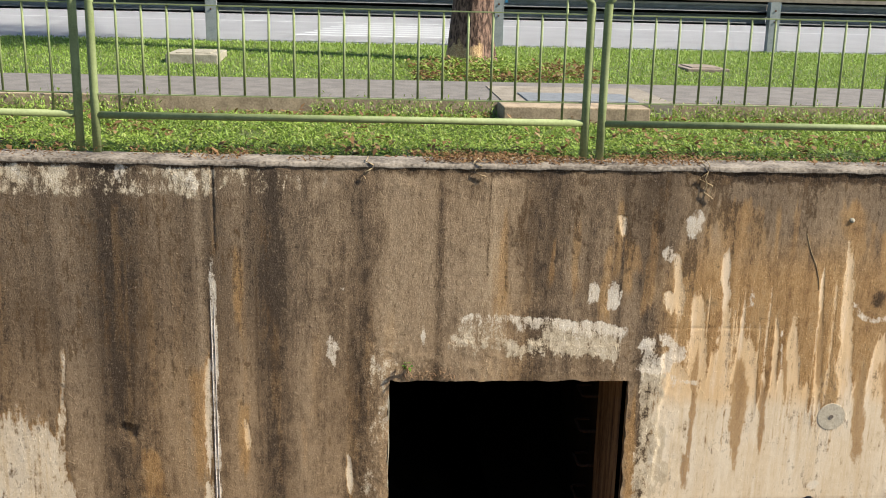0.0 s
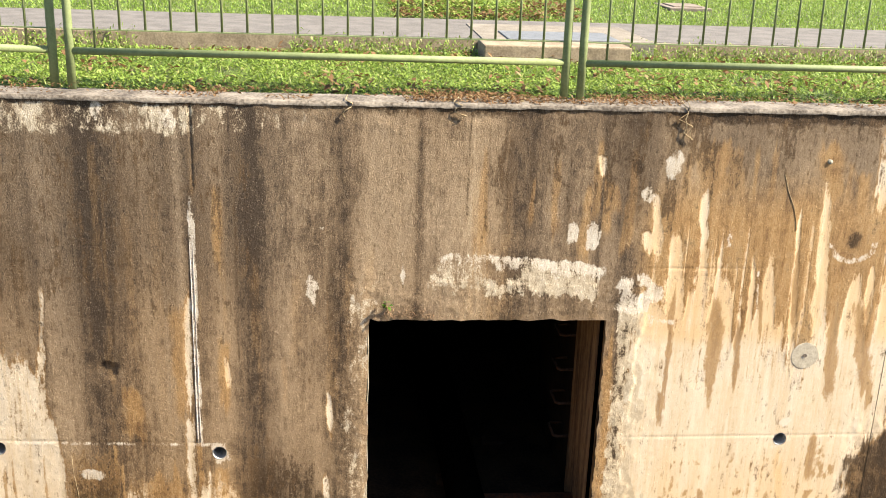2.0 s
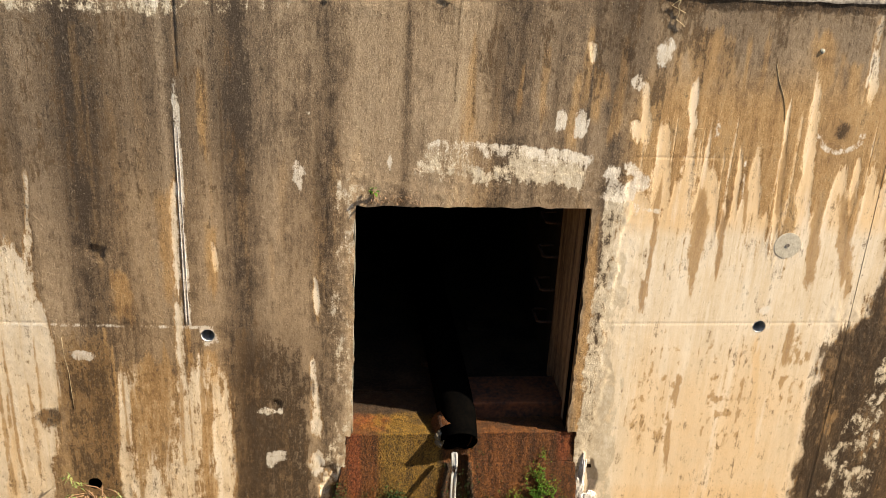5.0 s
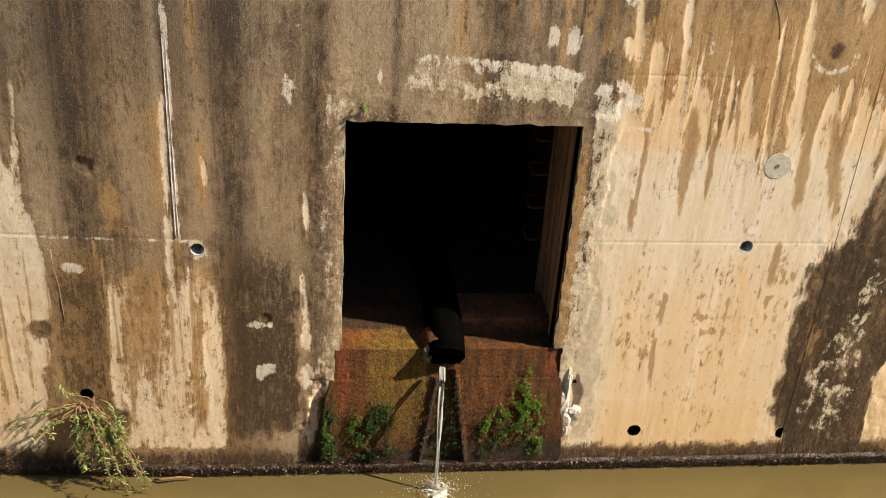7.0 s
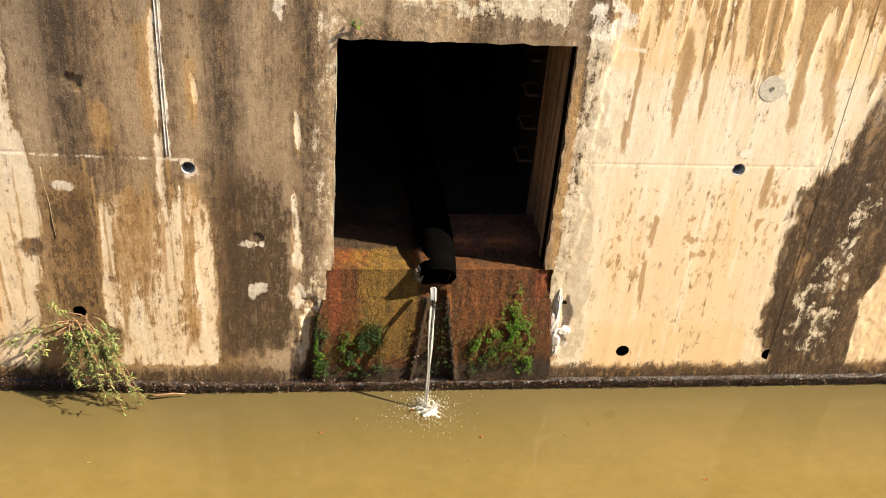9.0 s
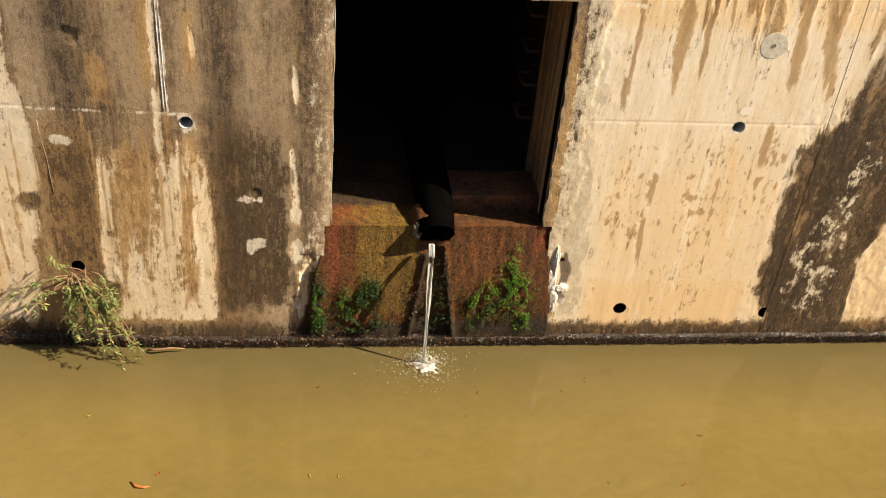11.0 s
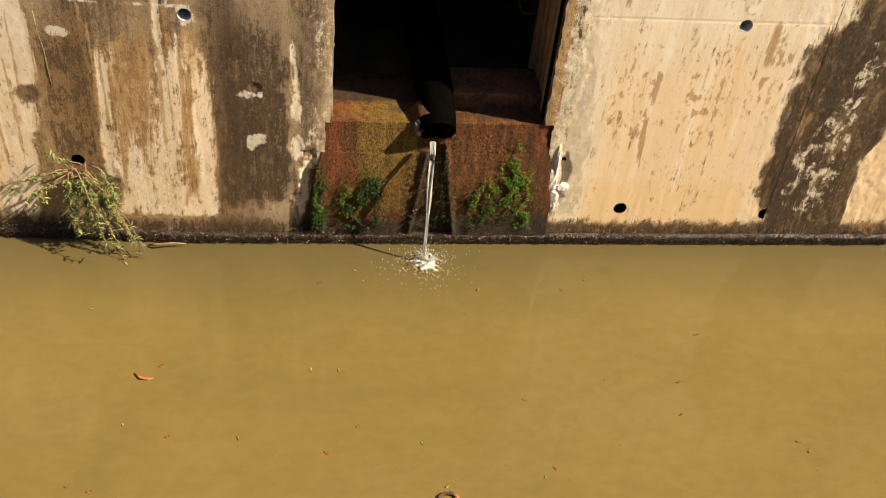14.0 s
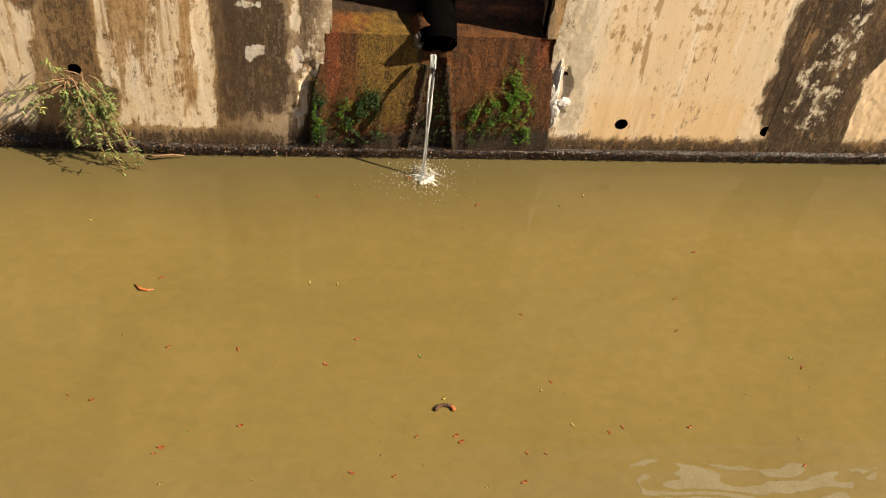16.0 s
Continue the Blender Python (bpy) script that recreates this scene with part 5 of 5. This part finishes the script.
part("chunk", boxed(0.78, 0.99, WALL_Y + 0.95, WALL_Y + 1.06, OP_Z0 + 0.02, OP_Z0 + 0.07, bevel=0.012), TUNNEL, rubble)
rubble = tagged(new("broken_brick"), "broken brick lying in the culvert, its shade painted on", "brick")
part("chunk", boxed(1.25, 1.45, WALL_Y + 1.6, WALL_Y + 1.72, OP_Z0 + 0.02, OP_Z0 + 0.06, bevel=0.012), TUNNEL, rubble)

# ---- plants on the wall ----
def twig_curve(a, out, drop, rnd, n=8):
    """A stem that leaves the wall, arches and hangs."""
    pts = []
    for i in range(n):
        u = i / (n - 1)
        p = Vector(a) + Vector(out) * (u ** 0.8) + Vector((0, 0, -drop)) * u * u
        p += Vector((rnd.uniform(-1, 1), rnd.uniform(-1, 1), rnd.uniform(-1, 1))) * 0.045 * u
        pts.append(p)
    return pts


def hanging_shrub():
    rnd, rs = random.Random(31), np.random.RandomState(31)
    thing = tagged(new("shrub"), "leggy green shrub hanging from a drain hole", "shrub")
    root = (-1.774, WALL_Y + 0.03, 0.80)
    feet = []
    for i in range(34):
        if i < 22:
            out = (rnd.uniform(-0.06, 0.26), rnd.uniform(-0.17, -0.04), rnd.uniform(-0.15, 0.08))
            drop = rnd.uniform(0.20, 0.55)
        elif i < 27:
            out = (rnd.uniform(-0.60, -0.25), rnd.uniform(-0.14, -0.05), rnd.uniform(-0.15, 0.25))
            drop = rnd.uniform(-0.02, 0.2)
        else:
            out = (rnd.uniform(0.22, 0.56), rnd.uniform(-0.34, -0.12), rnd.uniform(-0.25, -0.05))
            drop = rnd.uniform(0.35, 0.75)
        pts = twig_curve((root[0] + rnd.uniform(-0.06, 0.10), root[1] - rnd.uniform(0.02, 0.08), root[2] - rnd.uniform(-0.02, 0.12)), out, drop, rnd)
        for p in pts:
            p.z = max(p.z, WATER + 0.015)
        part("stem", tube(pts, [0.0052 - 0.0005 * k for k in range(len(pts))], 5), STEM, thing)
        dense = 22 if i < 22 else 11
        for k in range(dense):
            u = rnd.uniform(0.35, 1.0) * (len(pts) - 1)
            p = pts[int(u)].lerp(pts[min(int(u) + 1, len(pts) - 1)], u % 1)
            for _ in range(rnd.randint(2, 4)):
                feet.append(tuple(p))
    leaf_mesh("foliage", np.array(feet) + rs.normal(0, 0.006, (len(feet), 3)), rs, 0.046, 0.012, SHRUB_LEAF, thing, 0.2)
    return thing


hanging_shrub()
sprig = tagged(new("seedling"), "tiny bright green seedling on the lintel edge", "seedling")
rs = np.random.RandomState(5)
part("stem", tube([(0.30, WALL_Y - 0.01, 3.20), (0.295, WALL_Y - 0.022, 3.25)], 0.004, 5), STEM, sprig)
leaf_mesh("leaves", np.array([(0.295, WALL_Y - 0.022, 3.25)] * 12) + rs.normal(0, 0.014, (12, 3)), rs, 0.036, 0.024, MOSS, sprig)
tagged(leaf_mesh("dead_roots", np.stack([rs.uniform(0.27, 0.62, 260), WALL_Y - 0.003 + rs.normal(0, 0.004, 260), OP_Z1 + 0.03 + np.abs(rs.normal(0, 0.025, 260))], 1), rs, 0.026, 0.005, STEM, None, 0.5),
       "dry brown roots matted on the lintel edge", "roots", kind="stuff")


def moss_patch(name, label, blobs, n, size, material, seed):
    rs = np.random.RandomState(seed)
    pts = []
    for cx, cz, sx, sz, w in blobs:
        k = int(n * w)
        x, z = rs.normal(cx, sx, k), rs.normal(cz, sz, k)
        keep = fractal(x * 22, z * 14, seed, 3) > 0.5
        pts.append(np.stack([x, WALL_Y - 0.002 - 0.040 * smooth(np.clip(OP_Z0 - z, 0, 1.2), 0, 0.7) - np.abs(rs.normal(0, 0.006, k)), z], 1)[keep])
    pts = np.concatenate(pts)
    pts = pts[(pts[:, 2] > 0.2) & (pts[:, 2] < 1.24) & (pts[:, 0] > 0.03) & (pts[:, 0] < 1.95)]
    return tagged(leaf_mesh(name, pts, rs, size, size * 0.8, material, None, 0.5), label, "moss", kind="stuff")


moss_patch("moss", "bright green moss clumps on the outlet block",
           ((1.50, 0.55, 0.07, 0.08, 0.7), (1.66, 0.72, 0.05, 0.12, 0.9), (1.36, 0.48, 0.03, 0.08, 0.35), (1.80, 0.40, 0.04, 0.10, 0.6), (1.67, 0.98, 0.012, 0.05, 0.12), (1.78, 0.66, 0.03, 0.06, 0.3)), 2300, 0.011, MOSS, 41)
moss_patch("dark_moss", "dark green moss on the damp outlet block",
           ((0.09, 0.45, 0.035, 0.14, 0.9), (0.38, 0.50, 0.06, 0.10, 0.9), (0.52, 0.62, 0.05, 0.08, 0.4), (0.45, 0.30, 0.10, 0.06, 0.5), (1.5, 0.4, 0.15, 0.12, 0.6), (1.05, 0.5, 0.12, 0.25, 0.3)), 2600, 0.013, MOSS_DARK, 43)
moss_patch("bright_moss_edge", "yellow-green moss strip along the block edge", ((0.07, 0.45, 0.022, 0.13, 1.0), (0.30, 0.50, 0.05, 0.08, 0.5)), 1100, 0.012, MOSS, 47)

# pebbles and shells crusted on the ledge and the channel ribs
rs = np.random.RandomState(52)
ico = bmesh.new()
bmesh.ops.create_icosphere(ico, subdivisions=1, radius=1.0)
iv = np.array([tuple(v.co) for v in ico.verts])
itri = np.array([[v.index for v in f.verts] for f in ico.faces])
ico.free()
n = 9000
x = rs.uniform(-2.7, 5.2, n)
u = rs.beta(1.6, 1.2, n)
pz = 0.04 + 0.13 * u + rs.normal(0, 0.008, n)
py = WALL_Y + bend_left(x) - 0.058 + 0.06 * np.clip(u - 0.85, 0, 1) / 0.15 + rs.normal(0, 0.006, n)
rz = rs.uniform(0.15, 0.97, 500)
rx = np.where(rs.rand(500) < 0.5, 0.925 - 0.12 * np.clip(0.95 - rz, 0, 1), 1.085 + 0.15 * np.clip(0.95 - rz, 0, 1)) + rs.normal(0, 0.014, 500)
x, py, pz = np.concatenate([x, rx]), np.concatenate([py, WALL_Y - 0.035 + rs.normal(0, 0.012, 500)]), np.concatenate([pz, rz])
n = len(x)
size = rs.uniform(0.0025, 0.0065, (n, 1, 1)) * rs.uniform(0.7, 1.4, (n, 1, 3))
verts = (iv[None] * size + np.stack([x, py, pz], 1)[:, None]).reshape(-1, 3)
faces = (itri[None] + (np.arange(n) * len(iv))[:, None, None]).reshape(-1, 3)


def pebble_material():
    m = Mat("wet_pebbles", 0.75, 0.0, 0.15)
    r = m.island()
    c = m.ramp(r, ((0.0, (0.010, 0.006, 0.003)), (0.75, (0.040, 0.022, 0.010)), (0.95, (0.14, 0.055, 0.02)), (1.0, (0.36, 0.28, 0.20))))
    m.colour(c)
    return m.m


tagged(arrays_mesh("pebbles", verts, faces, pebble_material(), None, True), "small wet dark pebbles and shells on the ledge", "pebbles", kind="stuff")

# ---- things afloat ----
FLOAT_RED = mottled("red_brown_leaf", (0.216, 0.048, 0.009), (0.372, 0.12, 0.024), 30.0, 0.6, 0.002)
FLOAT_YELLOW = mottled("yellow_leaf", (0.252, 0.18, 0.03), (0.372, 0.276, 0.072), 30.0, 0.6, 0.002)
FLOAT_GREEN = mottled("green_leaf", (0.096, 0.156, 0.018), (0.18, 0.24, 0.036), 30.0, 0.6, 0.002)
rnd = random.Random(61)


def floating_leaf(x, y, size, material, label):
    bm = bmesh.new()
    a = rnd.uniform(0, 6.28)
    rim = []
    for i in range(10):
        t = 2 * math.pi * i / 10
        lx, ly = size * math.cos(t), size * 0.45 * math.sin(t) * (1 - 0.3 * math.cos(t))
        rim.append(bm.verts.new((lx * math.cos(a) - ly * math.sin(a), lx * math.sin(a) + ly * math.cos(a), 0.004 + 0.004 * math.cos(2 * t))))
    mid = bm.verts.new((0, 0, 0.002))
    for i in range(10):
        bm.faces.new((rim[i], rim[(i + 1) % 10], mid))
    bmesh.ops.solidify(bm, geom=bm.faces[:], thickness=0.0015)
    ob = link_mesh("floating_leaf", bm, material)
    ob.location = (x, y, WATER + 0.002)
    return tagged(ob, label, "leaf", "leaves afloat on the canal")


for x, y, size in ((-0.924, 3.731, 0.026), (1.388, 3.405, 0.024), (2.129, 3.806, 0.016), (1.438, 3.619, 0.016)):
    floating_leaf(x, y, size, FLOAT_RED, "orange-brown leaf scrap afloat on the water")
for i in range(46):
    side = rnd.random()
    x, y = rnd.uniform(-1.75, 3.7), rnd.uniform(3.25, 6.3)
    if i < 22:
        y = rnd.uniform(3.3, 4.6)
    if side < 0.5:
        floating_leaf(x, y, rnd.uniform(0.010, 0.024), FLOAT_RED, "small red-brown leaf afloat on the water")
    elif side < 0.8:
        floating_leaf(x, y, rnd.uniform(0.010, 0.020), FLOAT_YELLOW, "small yellow leaf afloat on the water")
    else:
        floating_leaf(x, y, rnd.uniform(0.010, 0.018), FLOAT_GREEN, "small green leaf afloat on the water")
rs = np.random.RandomState(63)
specks = np.stack([rs.uniform(-2.2, 4.4, 260), rs.uniform(3.2, 6.4, 260), np.full(260, WATER + 0.003)], 1)
size = rs.uniform(0.0015, 0.0045, (260, 1, 1)) * np.array([1.0, 1.0, 0.4])
sv = (iv[None] * size + specks[:, None]).reshape(-1, 3)
sf = (itri[None] + (np.arange(260) * len(iv))[:, None, None]).reshape(-1, 3)
tagged(arrays_mesh("floating_specks", sv, sf, LITTER, None), "tiny pale and brown specks drifting on the water", "debris", kind="stuff")
floating_leaf(3.066, 5.45, 0.018, FLOAT_RED, "small red-brown leaf afloat on the water")

twig = tagged(new("floating_twig"), "curled red-brown dead leaf afloat on the water", "twig")
part("blade", tube([(-1.24, 5.115, WATER + 0.01), (-1.20, 5.07, WATER + 0.008), (-1.15, 5.06, WATER + 0.006), (-1.10, 5.065, WATER + 0.01)], [0.004, 0.013, 0.010, 0.003], 6), FLOAT_RED, twig)
clump = tagged(new("floating_debris"), "curled brown and orange dead leaf clump afloat", "debris")
for i in range(9):
    a = math.pi * (0.08 + 0.105 * i)
    p = Vector((0.922 + 0.062 * math.cos(a), 3.965 + 0.045 * math.sin(a), WATER + 0.012))
    lump("scrap", p.x, p.y, p.z, 0.014, 0.012, 0.012, i + 11, FLOAT_RED if i < 2 else RUST, clump)
# rippled sky reflection made as a thin pale film, drawn out in curling bands
fx, fy = np.meshgrid(spaced(1.95, 4.8, 0.006), spaced(2.6, 3.66, 0.006))
curl = fractal(fx * 1.7, fy * 3.0, 301, 3)
shore = 3.54 - 0.10 * smooth(fx, 2.3, 3.0) + 0.14 * (fractal(fx * 4, fy * 0, 305, 3) - 0.5) - fy
swirl = np.sin((fy * 17 + 2.2 * fx + 9.0 * curl + 1.5 * fractal(fx * 5, fy * 9, 309, 2)) * 3.0)
ragged = fractal(fx * 3.1, fy * 3.7, 319, 3)
film = (shore > 0) & (fx > 2.02 + 0.2 * curl) & (fx < 3.9 + 1.4 * ragged) & (fy > 2.50 + 0.9 * ragged) & (swirl > -0.62 + 0.7 * fractal(fx * 2, fy * 2, 311, 2)) & (fractal(fx * 2.6, fy * 3.4, 315, 3) < 0.66)
nx = fx.shape[1]
idx = np.arange(fx.size).reshape(fx.shape)
quads = np.stack([idx[:-1, :-1], idx[:-1, 1:], idx[1:, 1:], idx[1:, :-1]], -1)[film[:-1, :-1]]
used, flat = np.unique(quads, return_inverse=True)
REFLECTION_TINT = mottled("pale_reflection", (0.110, 0.083, 0.036), (0.134, 0.104, 0.052), 6.0, 0.25, 0.0005, 40.0)
tagged(arrays_mesh("reflection_film", np.stack([fx.ravel(), fy.ravel(), fx.ravel() * 0 + WATER + 0.0015], 1)[used], flat.reshape(-1, 4), REFLECTION_TINT, None), "pale curling sky reflection made as a film on the canal", "scum", kind="stuff")

branch = tagged(new("dead_stick"), "pale dead stick lying on the ledge at the water", "stick")
part("stick", tube([(-1.30, 6.50, 0.07), (-1.22, 6.47, 0.10), (-1.10, 6.49, 0.10), (-1.0, 6.50, 0.085)], [0.008, 0.011, 0.008, 0.004], 6), STEM, branch)

# dry stems trailing over the wall top
rnd = random.Random(71)
for x0 in (2.26, 2.30, 0.02, 0.75):
    vine = tagged(new("dry_stem"), "dry straw-coloured stem hanging over the wall top", "dry stem", "dry stems on the wall top")
    pts = [(x0, WALL_Y + 0.12, TOP + 0.03)]
    for k in range(6):
        pts.append((x0 + rnd.uniform(-0.05, 0.05), WALL_Y - 0.008 - 0.001 * k, TOP + 0.02 - 0.045 * k * (1.0 if x0 > 1 else 0.5)))
    part("stalk", tube(pts, 0.0035, 5), STRAW, vine)
for label, pts in (("thin dry root clinging to the stained wall", [(-1.90, 2.10), (-1.895, 1.95), (-1.875, 1.80), (-1.87, 1.62), (-1.865, 1.50)]),
                   ("thin dry stem hanging on the stained wall", [(3.00, 4.20), (3.04, 4.08), (3.09, 3.98), (3.12, 3.88), (3.13, 3.80)])):
    root = tagged(new("dry_stem"), label, "dry stem", "dry stems on the wall")
    part("stalk", tube([(x, WALL_Y - 0.001 + float(bend_left(np.array([x]))[0]), z) for x, z in pts], 0.0018, 5), STRAW, root)
